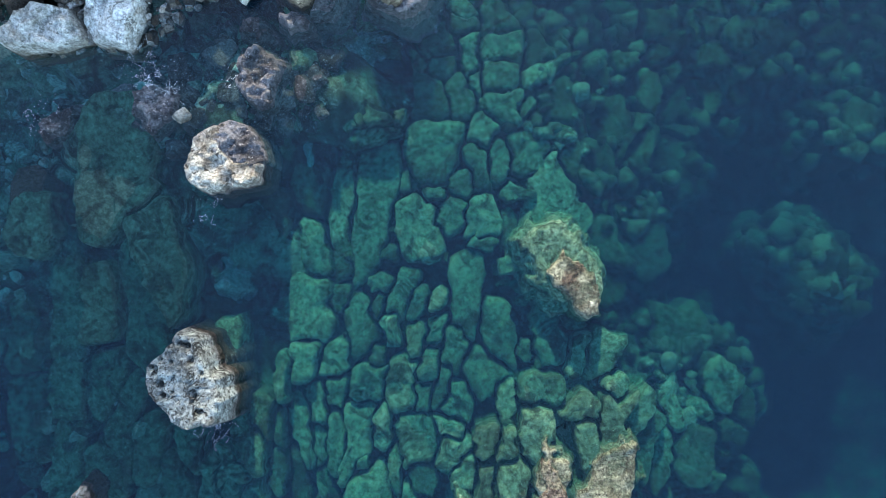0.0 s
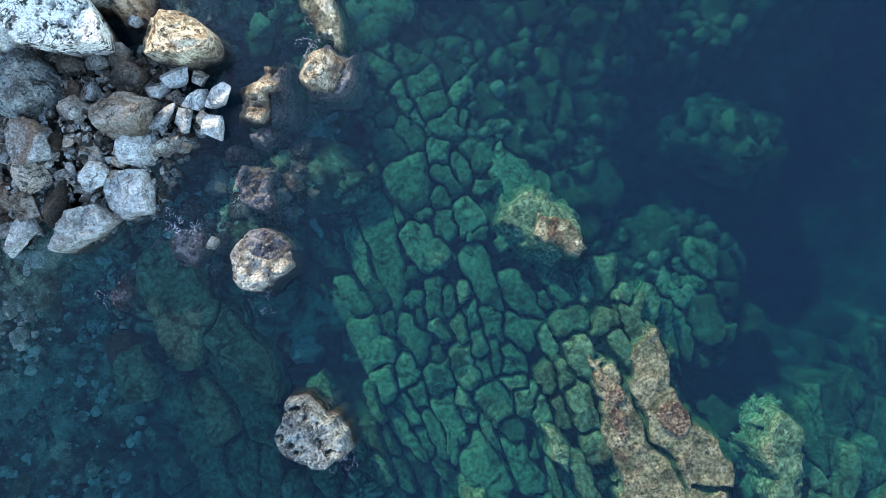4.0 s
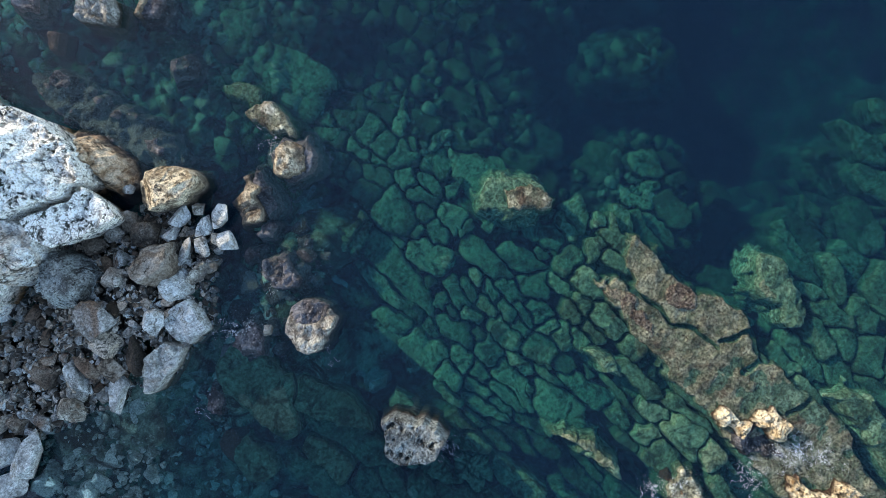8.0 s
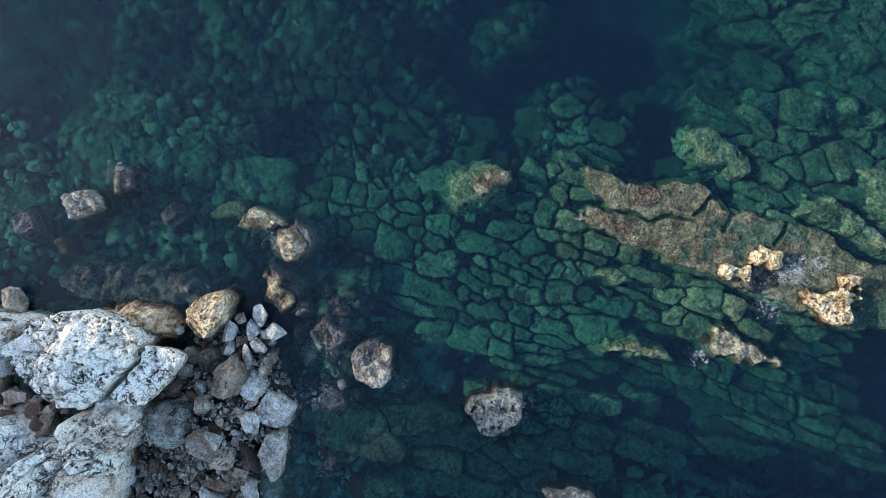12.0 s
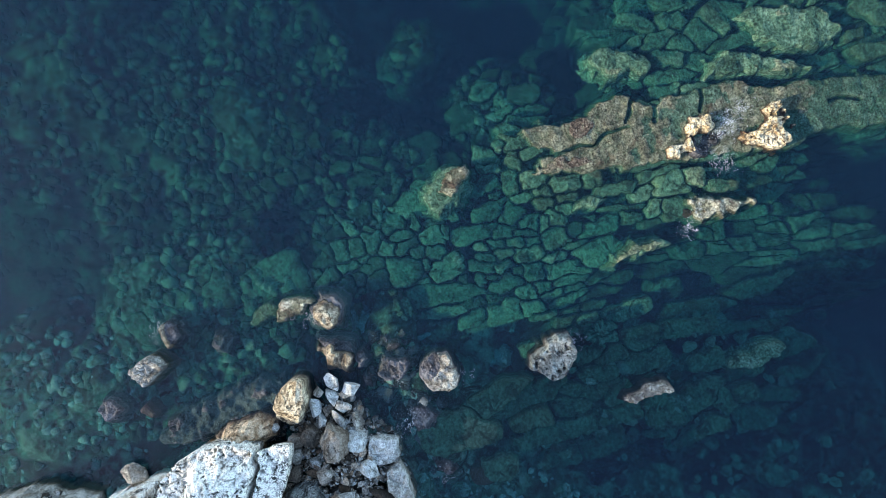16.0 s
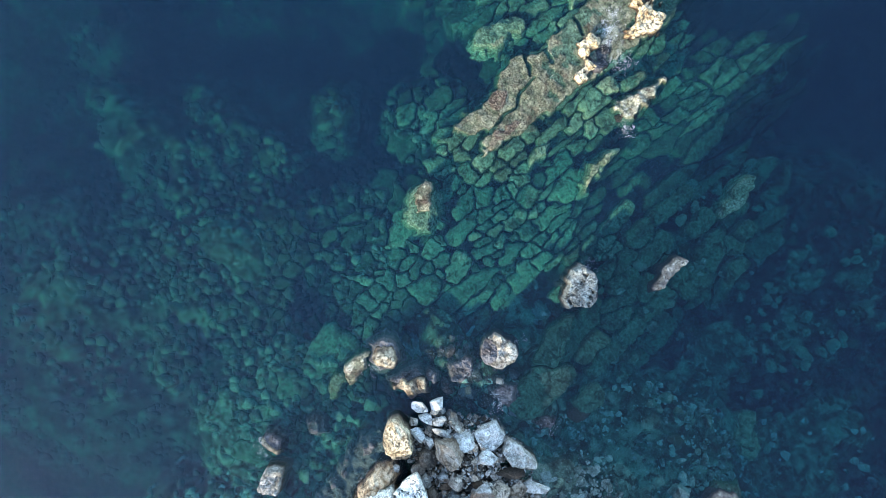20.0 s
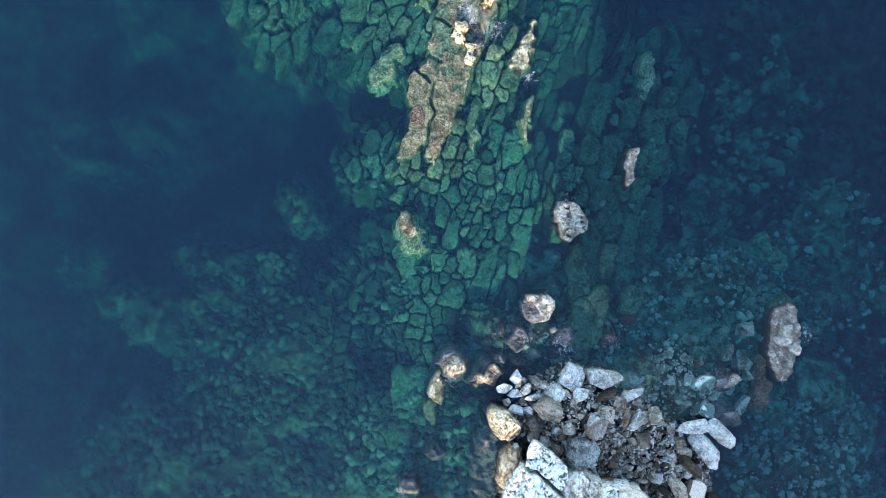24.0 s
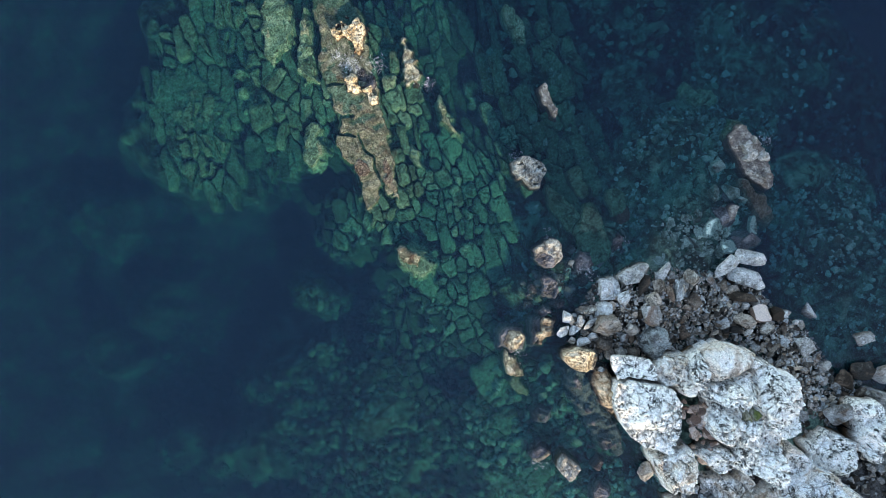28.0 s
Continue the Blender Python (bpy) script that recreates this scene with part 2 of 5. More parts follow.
RUST = stone("rust_red_crust", ((0.25, (0.06, 0.048, 0.04)), (0.45, (0.19, 0.135, 0.11)), (0.65, (0.36, 0.28, 0.23))), 1.8, 9.0, stain=((0.3, 0.27, 0.2), 1.8, 0.5, 0.58), speck=((0.5, 0.42, 0.34), 9.0, 0.57, 0.63), bump=1.0, grain=0.8, grit=11.0)
UMBER = stone("brown_boulder_stone", ((0.25, (0.057, 0.0427, 0.0323)), (0.45, (0.162, 0.128, 0.0997)), (0.65, (0.314, 0.271, 0.223))), 0.8, 5.0,
              stain=((0.38, 0.36, 0.33), 0.8, 0.58, 0.7), veins=((0.04, 0.032, 0.026), 1.2, 0.04), bump=0.9)
BUFF = stone("buff_limestone", ((0.22, (0.36, 0.27, 0.2)), (0.4, (0.72, 0.6, 0.49)), (0.6, (0.9, 0.82, 0.72))), 0.6, 4.0, stain=((0.9, 0.87, 0.82), 0.6, 0.52, 0.64), speck=((0.2, 0.16, 0.12), 4.5, 0.575, 0.63), veins=((0.09, 0.075, 0.06), 0.8, 0.05), bump=0.9)
RUSTY = stone("rust_stained_limestone", ((0.22, (0.14, 0.08, 0.045)), (0.42, (0.38, 0.25, 0.15)), (0.62, (0.66, 0.52, 0.37))), 0.8, 4.0, stain=((0.1, 0.07, 0.05), 0.9, 0.54, 0.66),
              pits=((0.03, 0.025, 0.02), 3.4, 0.15, 0.4), tide=((0.05, 0.035, 0.035), -0.1, 0.7), bump=1.0)
COBBLE = stone("algae_cobble", ((0.26, (0.042, 0.074, 0.058)), (0.44, (0.1, 0.168, 0.134)), (0.62, (0.22, 0.32, 0.255))), 0.4, 4.0,
               stain=((0.030, 0.051, 0.043), 0.8, 0.52, 0.66), vary=0.5, island=True, bump=1.0)


def water_material(name, tint, veil, share, gloss):
    m = bpy.data.materials.new(name)
    m.use_nodes = True
    nt = m.node_tree
    nt.nodes.remove(nt.nodes["Principled BSDF"])
    out = nt.nodes["Material Output"]
    tr, df, mix = nt.nodes.new("ShaderNodeBsdfTransparent"), nt.nodes.new("ShaderNodeBsdfDiffuse"), nt.nodes.new("ShaderNodeMixShader")
    tr.inputs["Color"].default_value, df.inputs["Color"].default_value = (*tint, 1), (*veil, 1)
    mix.inputs[0].default_value = share
    nt.links.new(tr.outputs[0], mix.inputs[1])
    nt.links.new(df.outputs[0], mix.inputs[2])
    last = mix.outputs[0]
    if gloss:
        gl, fr, top, bp = (nt.nodes.new(k) for k in ("ShaderNodeBsdfGlossy", "ShaderNodeFresnel", "ShaderNodeMixShader", "ShaderNodeBump"))
        gl.inputs["Roughness"].default_value = 0.12
        fr.inputs["IOR"].default_value = 1.33
        geo = nt.nodes.new("ShaderNodeNewGeometry")
        bp.inputs["Strength"].default_value, bp.inputs["Distance"].default_value = 0.25, 0.08
        nt.links.new(noise_tex(nt, geo.outputs["Position"], 1.6, 4, 0.55, 0.4), bp.inputs["Height"])
        nt.links.new(bp.outputs[0], gl.inputs["Normal"])
        nt.links.new(fr.outputs[0], top.inputs[0])
        nt.links.new(last, top.inputs[1])
        nt.links.new(gl.outputs[0], top.inputs[2])
        last = top.outputs[0]
    nt.links.new(last, out.inputs["Surface"])
    return m


SURFACE = water_material("sea_surface", (0.79, 0.85, 0.86), (0.03, 0.09, 0.14), 0.02, True)
SHALLOW = water_material("sea_body", (0.65, 0.95, 0.95), (0.0065, 0.0245, 0.056), 0.13, False)
DEEP = water_material("deep_sea_body", (0.6, 0.85, 0.92), (0.0026, 0.0061, 0.022), 0.22, False)
FOAM = bpy.data.materials.new("foam")
FOAM.use_nodes = True
FOAM.node_tree.nodes["Principled BSDF"].inputs["Base Color"].default_value = (0.8, 0.84, 0.86, 1)
FOAM.node_tree.nodes["Principled BSDF"].inputs["Roughness"].default_value = 0.7


# ---- noise and mesh tools ----
def lattice(i, seed):
    n = (i[..., 0] * 73856093) ^ (i[..., 1] * 19349663) ^ (i[..., 2] * 83492791) ^ (seed * 2654435 + 97)
    n = (n ^ (n >> 13)) * 1274126177 & 0x7FFFFFFF
    n = (n ^ (n >> 15)) * 668265263 & 0x7FFFFFFF
    return (n & 0xFFFF) / 65535.0


def vnoise(p, seed=0):
    """Smooth noise from -1 to 1 at the rows of p."""
    i = np.floor(p).astype(np.int64)
    f = p - i
    f = f * f * (3 - 2 * f)
    s = 0.0
    for dx in (0, 1):
        for dy in (0, 1):
            for dz in (0, 1):
                wgt = (f[:, 0] if dx else 1 - f[:, 0]) * (f[:, 1] if dy else 1 - f[:, 1]) * (f[:, 2] if dz else 1 - f[:, 2])
                s = s + wgt * lattice(i + np.array((dx, dy, dz)), seed)
    return s * 2 - 1


def fbm(p, octaves=4, seed=0, gain=0.5):
    s, a = 0.0, 1.0
    for k in range(octaves):
        s = s + a * vnoise(p * 2.03 ** k + 17.3 * k, seed + k)
        a *= gain
    return s


def xy0(x, y, z=0.0):
    return np.stack([x, y, np.zeros_like(x) + z], -1)


def smooth(t):
    t = np.clip(t, 0, 1)
    return t * t * (3 - 2 * t)


def mesh_from(name, verts, faces, material, flat=False, crisp=0):
    me = bpy.data.meshes.new(name)
    me.from_pydata(np.asarray(verts).tolist(), [], faces if isinstance(faces, list) else faces.tolist())
    me.materials.append(material)
    if not flat:
        me.polygons.foreach_set("use_smooth", [True] * len(me.polygons))
    me.update()
    if crisp:
        me.set_sharp_from_angle(angle=radians(crisp))
    return me


def part(name, me, parent, label=""):
    ob = new(name, me)
    ob.parent = parent
    return tagged(ob, label)


def grid_faces(nx, ny):
    a = np.arange(nx * ny).reshape(ny, nx)
    return np.stack([a[:-1, :-1], a[:-1, 1:], a[1:, 1:], a[1:, :-1]], -1).reshape(-1, 4)


# ---- the shape of the sea floor ----
FLOOR_DEEP = -9.5
# middle x y, half length across and along, turn, height of its top
SWELLS = [
    (0, -2, 7.5, 17, 4, -1.45), (2.6, -6.5, 3.6, 5, 0, -0.55), (-6.8, 5.6, 4, 3, 0, -0.95), (-5.9, -0.6, 2.0, 5.0, 0, -1.35), (-3.4, 5.6, 2.6, 2.0, 0, -1.15), (6.3, 5, 3.4, 6, 0, -2.9), (1.5, -13, 5.5, 10, -12, -0.45), (12.5, -17.5, 7, 8.5, 20, -1.7), (-10, -6, 6.5, 15, -8, -0.98),
    (-14, 9, 10, 6, 20, 0.0), (-16, 21, 11, 9, 0, 0.6), (-19, 2, 9, 10, 0, -0.75), (-28, 15, 9, 10, 0, -0.75), (-9, 3, 5, 4, 0, -0.9), (-5, 6, 3, 3.5, 0, -0.9),
    (-2, 16, 9, 10, 0, -1.45), (13.5, 9.5, 7.5, 8, 20, -3.2), (9, 12.5, 6, 6.5, 0, -2.4), (-18, -12, 8, 13, 0, -1.9), (-27, -5, 8, 8, 0, -2.0),
]
# more of them: the far ends of the shoals
SWELLS += [(-11, 1.5, 4, 4, 0, -0.8), (-30, 0, 9, 13, 0, -2.0), (-24, -14, 10, 14, 0, -2.2), (-6, -18, 4.5, 9, -12, -1.8), (12, 20, 11, 10, 0, -3.3), (-4, 26, 8, 7, 0, -1.3), (-28, 8, 6, 6, 0, -1.2), (7, -5, 3.5, 4, 0, -1.9), (7.5, -17.5, 4, 9, -12, -0.9), (6.5, -24, 5, 6, 0, -0.8), (2.5, -26, 5, 5, 0, -1.2), (12, -24, 6, 6, 0, -1.5), (-10.3, 1.6, 1.8, 4.2, 0, -0.48)]
# low humps and weedy banks on the deep floor
SWELLS += [(14, 9, 8.5, 9, 0, -4.0), (15, 23, 13, 11, 0, -3.4), (17.5, -16.5, 5, 6.5, 25, -2.0), (21, 10.3, 2.6, 2.8, 0, -3.3), (19.3, 5.8, 2.4, 2.2, 0, -3.4), (16.3, 5.2, 2.8, 2.3, 20, -3.2), (23.8, 10.3, 1.8, 1.7, 0, -3.6), (27.7, 7.3, 2.8, 2.4, 0, -4.6), (15.5, -13, 4.6, 4.6, 0, -1.75), (13.2, -10.3, 1.8, 2.2, 30, -1.6),
           (8.4, 8.0, 2.0, 2.6, 25, -2.9), (11.6, -0.6, 1.8, 2.8, 25, -2.9), (12.8, 4.5, 2.4, 2.2, 0, -3.1), (8.4, 19.5, 2.6, 2.4, 0, -2.6), (25.4, -4.3, 2.4, 2.0, 0, -4.3), (30.5, -2.5, 2.4, 3.0, 0, -4.6), (26.9, -12.3, 3.0, 3.0, 0, -4.5), (15.7, 22, 4, 5, 0, -2.7)]


def floor_z(x, y):
    total = np.exp(1.6 * FLOOR_DEEP) + np.zeros_like(x)
    q = xy0(x, y, 4.0) * 0.3
    x, y = x + 0.9 * fbm(q, 3, 71), y + 0.9 * fbm(q, 3, 81)
    for cx, cy, rx, ry, turn, top in SWELLS:
        c, s = math.cos(radians(turn)), math.sin(radians(turn))
        u, v = (c * (x - cx) + s * (y - cy)) / rx, (-s * (x - cx) + c * (y - cy)) / ry
        total = total + np.exp(1.6 * (FLOOR_DEEP + (top - FLOOR_DEEP) * np.exp(-((u * u + v * v) ** 2.6) * 0.7)))
    return np.log(total) / 1.6


def in_field(x, y):
    """How far a place lies within the slabbed floor."""
    f = np.full(np.shape(x), -9.0)
    for cx, cy, rx, ry in ((-0.5, 0, 6, 15), (1.0, -14, 6, 11), (13.5, -17, 5.5, 8), (8, -17, 4.5, 9.5), (8, -11, 3.6, 4), (-9.5, -8, 6, 12), (-6.5, -18, 4.5, 8), (1, 9, 5, 9), (6, -5, 4, 4), (-8, -1, 5, 5), (5, 3, 3.5, 5), (6.3, 5, 3.0, 5.5), (6, -25, 6, 6)):
        f = np.maximum(f, 1 - ((x - cx) / rx) ** 2 - ((y - cy) / ry) ** 2)
    return f


# smooth silted floor with no slabs: middle x y, half sizes
BARE = [(-5.9, -0.9, 1.0, 2.6), (-3.6, 5.6, 1.9, 1.1), (-8.0, 2.6, 2.0, 4.0), (3.1, -1.0, 0.9, 0.7)]


def silt(x, y):
    return sum(np.exp(-(((x - a) / p) ** 2 + ((y - b) / q) ** 2) ** 2) for a, b, p, q in BARE).clip(0, 1)


gx = np.unique(np.concatenate([np.linspace(-42, 42, 420), np.geomspace(43, 2400, 24), -np.geomspace(43, 2400, 24)]))
X, Y = np.meshgrid(gx, gx)
X, Y = X.ravel(), Y.ravel()
near = np.exp(-(np.hypot(X, Y) / 60) ** 4)
Z = floor_z(X, Y) - 0.4 - (0.62 + 0.25 * smooth((-4.0 - X) / 2)) * smooth(in_field(X, Y) * 3 + 0.5) * (1 - 0.75 * silt(X, Y)) + 0.6 * near * smooth((X - 6) / 4) * fbm(xy0(X, Y) * 0.45, 3, 67) + 0.36 * near * smooth(0.5 + 1.5 * fbm(xy0(X, Y) * 0.28, 3, 61)) + near * (0.26 * fbm(xy0(X, Y) * 0.4, 4, 3) + 0.14 * fbm(xy0(X, Y) * 1.5, 3, 9))
seabed = tagged(new("ground", mesh_from("ground", xy0(X, Y, Z), grid_faces(len(gx), len(gx)), BED)),
                "rocky sea floor under clear green and blue water", "sea floor", kind="structure")

# ---- the sea: the rippled surface, and its body as thin veils one below the other ----
wx = np.unique(np.concatenate([np.linspace(-44, 44, 90), np.geomspace(46, 2400, 16), -np.geomspace(46, 2400, 16)]))
X, Y = np.meshgrid(wx, wx)
X, Y = X.ravel(), Y.ravel()
near = np.exp(-(np.hypot(X, Y) / 60) ** 4)
sea = tagged(new("water", mesh_from("water", xy0(X, Y, near * 0.03 * fbm(xy0(X, Y) * 0.5, 2, 5)), grid_faces(len(wx), len(wx)), SURFACE)),
             "clear calm sea water, green in the shallows, navy over the deep", "sea water", kind="structure")
sea.visible_shadow = False
for k, depth in enumerate((0.22, 0.65, 1.2, 1.9, 2.9, 4.4, 6.4)):
    layer = part("water_layer", mesh_from("water_layer", xy0(X, Y, -depth + near * 0.14 * fbm(xy0(X, Y) * 0.35, 3, 30 + k)), grid_faces(len(wx), len(wx)), SHALLOW if depth < 1.5 else DEEP), sea)
    layer.visible_shadow = False
    tagged(layer, kind="structure")

# ---- boulders ----
BALLS = {}


def ball(level):
    if level not in BALLS:
        bm = bmesh.new()
        bmesh.ops.create_icosphere(bm, subdivisions=level, radius=1.0)
        bm.verts.ensure_lookup_table()
        BALLS[level] = (np.array([v.co[:] for v in bm.verts]), [[v.index for v in f.verts] for f in bm.faces])
        bm.free()
    return BALLS[level]


def rock_mesh(name, sx, sy, sz, seed, material, level=4, planes=13, rough=0.06, holes=0, ledge=0.035):
    """A broken boulder: a body cut by random planes, with lumps, chips and holes. Half sizes sx sy sz."""
    rng = np.random.default_rng(seed)
    u, faces = ball(level)
    n = np.concatenate([np.eye(3), -np.eye(3), np.zeros((planes - 6, 3))]) + rng.normal(size=(planes, 3)) * np.where(np.arange(planes) < 6, 0.38, 1.0)[:, None]
    n /= np.linalg.norm(n, axis=1)[:, None]
    d = np.where(np.arange(planes) < 6, rng.uniform(0.45, 0.8, planes), rng.uniform(0.55, 0.85, planes))
    q = np.maximum(u @ n.T / d, 1e-3)
    r = 1 / np.maximum(q.max(1), 0.84)
    v = u * r[:, None]
    off = rng.uniform(0, 50, 3)
    size = max(sx, sy, sz)
    r2 = 1 + rough * 0.8 * fbm(v * 1.6 + off, 3, seed) + rough * 0.7 * fbm(v * (3 + 3 * size) + off, 4, seed + 5, 0.5)
    step = fbm(v * 1.1 + off * 0.7, 2, seed + 9) * 2.6
    low = np.floor(step)
    r2 = r2 + ledge * (low + smooth((step - low - 0.8) / 0.2))
    for _ in range(holes):
        c = rng.normal(size=3)
        c[2] = abs(c[2]) * 0.8
        c /= np.linalg.norm(c)
        r2 = r2 - rng.uniform(0.08, 0.26) * np.exp(-np.sum((u - c) ** 2 * rng.uniform(0.6, 1.6, 3), 1) / rng.uniform(0.03, 0.1) ** 2)
    v = v * r2[:, None]
    lo, hi = v.min(0), v.max(0)
    v = (v - (lo + hi) / 2) / ((hi - lo) / 2)
    return mesh_from(name, v * np.array((sx, sy, sz)), faces, material, crisp=26)


def boulder(name, x, y, z, long, wide, tall, turn, seed, material, label, category="boulder", level=4, group="", **more):
    """A boulder whose middle stands at height z."""
    ob = new(name, rock_mesh(name, long / 2, wide / 2, tall / 2, seed, material, level, **more))
    ob.matrix_world = pose(x, y, z, 0, 0, turn)
    return tagged(ob, label, category, group)


# ---- cracked rock slabs of the sea floor ----
def unstretch(u):
    return np.interp(u, (-4.0 - 60 / 2.2, -4.0, 0.0, 54.0), (-60.0, 0.0, 6.0, 60.0))


def lean(y, v):
    """The strike: aslant by the long reef, straight in the shaded strips."""
    return 0.13 * np.minimum(y, 0.0) * np.interp(v, (-11.0, -3.0), (-0.3, 1.0))


def clip(poly, mx, my, nx, ny):
    out = []
    for k in range(len(poly)):
        (ax, ay), (bx, by) = poly[k - 1], poly[k]
        da, db = (ax - mx) * nx + (ay - my) * ny, (bx - mx) * nx + (by - my) * ny
        if (da < 0) != (db < 0):
            s = da / (da - db)
            out.append((ax + s * (bx - ax), ay + s * (by - ay)))
        if db < 0:
            out.append((bx, by))
    return out


def slab_mesh(outline, gap, rng):
    """A slab with a chipped outline, worn edges and an uneven top, about its own middle."""
    nxt = np.roll(outline, -1, 0)
    outline = np.stack([outline * 0.86 + nxt * 0.14, outline * 0.14 + nxt * 0.86], 1).reshape(-1, 2)
    step = np.linalg.norm(np.roll(outline, -1, 0) - outline, axis=1)
    s = np.concatenate([[0], np.cumsum(step)])
    ring = np.concatenate([outline, outline[:1]])
    m = 40
    at = np.linspace(0, s[-1], m, endpoint=False)
    o = np.stack([np.interp(at, s, ring[:, 0]), np.interp(at, s, ring[:, 1])], -1)
    q = xy0(o[:, 0], o[:, 1])
    o = o + np.stack([0.17 * fbm(q * 0.8, 2, 4) + 0.09 * fbm(q * 3.2, 3, 14, 0.65), 0.17 * fbm(q * 0.8, 2, 5) + 0.09 * fbm(q * 3.2, 3, 15, 0.65)], -1)
    mid = o.mean(0)
    reach = np.linalg.norm(o - mid, axis=1)
    o = mid + (o - mid) * (1 - gap / np.maximum(reach, 0.3))[:, None]
    tilt = rng.normal(0, 0.025, 2)
    verts = []
    for scale, drop in ((1.08, -1.8), (1.04, -0.32), (1.0, -0.09), (0.94, -0.025), (0.75, 0.0), (0.45, 0.0), (0.2, 0.0)):
        p = (o - mid) * scale
        h = drop + p @ tilt + (0.075 * fbm(xy0(p[:, 0] + mid[0], p[:, 1] + mid[1]) * 1.7, 4, 11, 0.6) if drop > -0.5 else 0)
        verts.append(xy0(p[:, 0], p[:, 1], h))
    verts.append(np.array([[0, 0, 0.0]]))
    v = np.concatenate(verts)
    faces = []
    for k in range(6):
        for i in range(m):
            j = (i + 1) % m
            faces.append([k * m + i, k * m + j, (k + 1) * m + j, (k + 1) * m + i])
    faces += [[6 * m + i, 6 * m + (i + 1) % m, 7 * m] for i in range(m)]
    return mid, v, faces


# the slabs that can be told apart: middle x y, half width, half length, turn
UPPER = [(-2.9, 4.0, 0.24, 0.69, -70), (-2.7, 4.6, 0.26, 0.41, -90), (-2.1, 4.6, 0.24, 0.31, 0), (-1.4, 6.3, 0.21, 0.31, 0), (-1.1, 5.4, 0.48, 0.72, 0), (-1.1, 3.5, 0.71, 0.95, -12), (-0.8, 6.3, 0.31, 0.48, 0), (-0.4, 5.3, 0.34, 0.71, 12), (0.1, 6.8, 0.29, 0.77, 0), (0.2, 5.9, 0.27, 0.42, 0), (0.4, 4.1, 0.47, 0.71, -18), (1.0, 5.9, 0.42, 0.59, -90), (1.1, 5.1, 0.51, 0.81, -90), (1.8, 5.1, 0.24, 0.61, -50), (2.2, 3.4, 0.67, 0.87, 0), (2.4, 6.3, 0.27, 0.76, -50), (2.7, 4.3, 0.27, 0.60, -90), (2.7, 5.2, 0.70, 0.70, 0), (3.2, 3.4, 0.37, 0.67, 0)]
UPPER_B = [(4.2, 3.5, 0.42, 0.67, 15), (4.7, 4.8, 0.50, 0.70, 0)]
MIDDLE = [(-4.8, 3.0, 0.55, 1.38, 0), (-3.9, 1.5, 0.41, 1.58, 6), (-2.9, 1.5, 0.68, 1.91, -7), (-2.5, 0.5, 0.31, 0.34, -90), (-2.0, 2.6, 0.20, 0.34, 0), (-1.6, 1.3, 0.68, 0.88, 0), (-1.1, 2.2, 0.20, 0.44, -90), (-0.5, 1.7, 0.47, 0.54, -90), (-0.3, 2.5, 0.37, 0.42, 0), (0.3, 3.1, 0.44, 0.81, 12), (0.3, 1.5, 0.44, 0.67, 0), (0.4, 0.7, 0.27, 0.40, -90), (0.9, 3.1, 0.41, 0.68, 0), (1.8, 2.3, 0.30, 0.67, -90), (2.4, 2.6, 0.76, 1.46, -5), (4.4, 0.7, 0.53, 0.76, 0), (5.6, 0.9, 0.56, 1.02, 25)]
LOWER = [(-4.2, -2.9, 0.41, 0.48, 0), (-4.0, -1.1, 0.34, 0.44, 0), (-4.0, -3.8, 0.34, 0.51, 0), (-3.4, -2.0, 0.48, 0.95, 0), (-3.1, -3.7, 0.48, 0.61, 0), (-2.9, -2.8, 0.25, 0.34, 0), (-2.8, -0.4, 0.34, 0.37, 0), (-2.7, -1.2, 0.19, 0.51, 0), (-2.4, -1.9, 0.24, 0.44, 0), (-2.1, -0.9, 0.27, 0.76, -15), (-1.9, -3.6, 0.44, 0.74, 0), (-1.7, -1.1, 0.19, 0.51, -15), (-1.6, -2.1, 0.30, 0.51, 0), (-1.3, -4.0, 0.27, 0.40, 0), (-1.2, -3.0, 0.29, 0.61, -12), (-1.0, -1.0, 0.37, 0.37, 0), (-1.0, -1.9, 0.44, 0.47, 0), (-0.7, -3.6, 0.20, 0.77, -8), (-0.4, -2.4, 0.35, 0.81, -5)]
LOWER_B = [(-0.4, -4.0, 0.44, 0.60, 0), (-0.1, -1.1, 0.47, 1.26, -4), (0.4, -3.1, 0.50, 0.64, 40), (0.9, -2.0, 0.47, 0.94, 12), (1.2, -4.0, 0.30, 0.50, 0), (1.6, -2.5, 0.22, 0.33, 0), (2.2, -3.6, 0.46, 0.63, -90), (2.5, -2.0, 0.50, 0.89, 2), (3.0, -1.6, 0.36, 0.53, -90), (3.3, -2.6, 0.40, 0.56, 0), (4.0, -2.7, 0.46, 0.69, -20), (4.3, -3.6, 0.43, 0.46, 0), (4.5, -0.5, 0.40, 0.56, 0), (6.6, -0.9, 0.43, 0.46, 0), (6.8, -2.0, 0.72, 0.82, 0), (7.9, -3.8, 0.45, 0.71, 0), (8.1, -1.2, 0.45, 0.49, -90)]
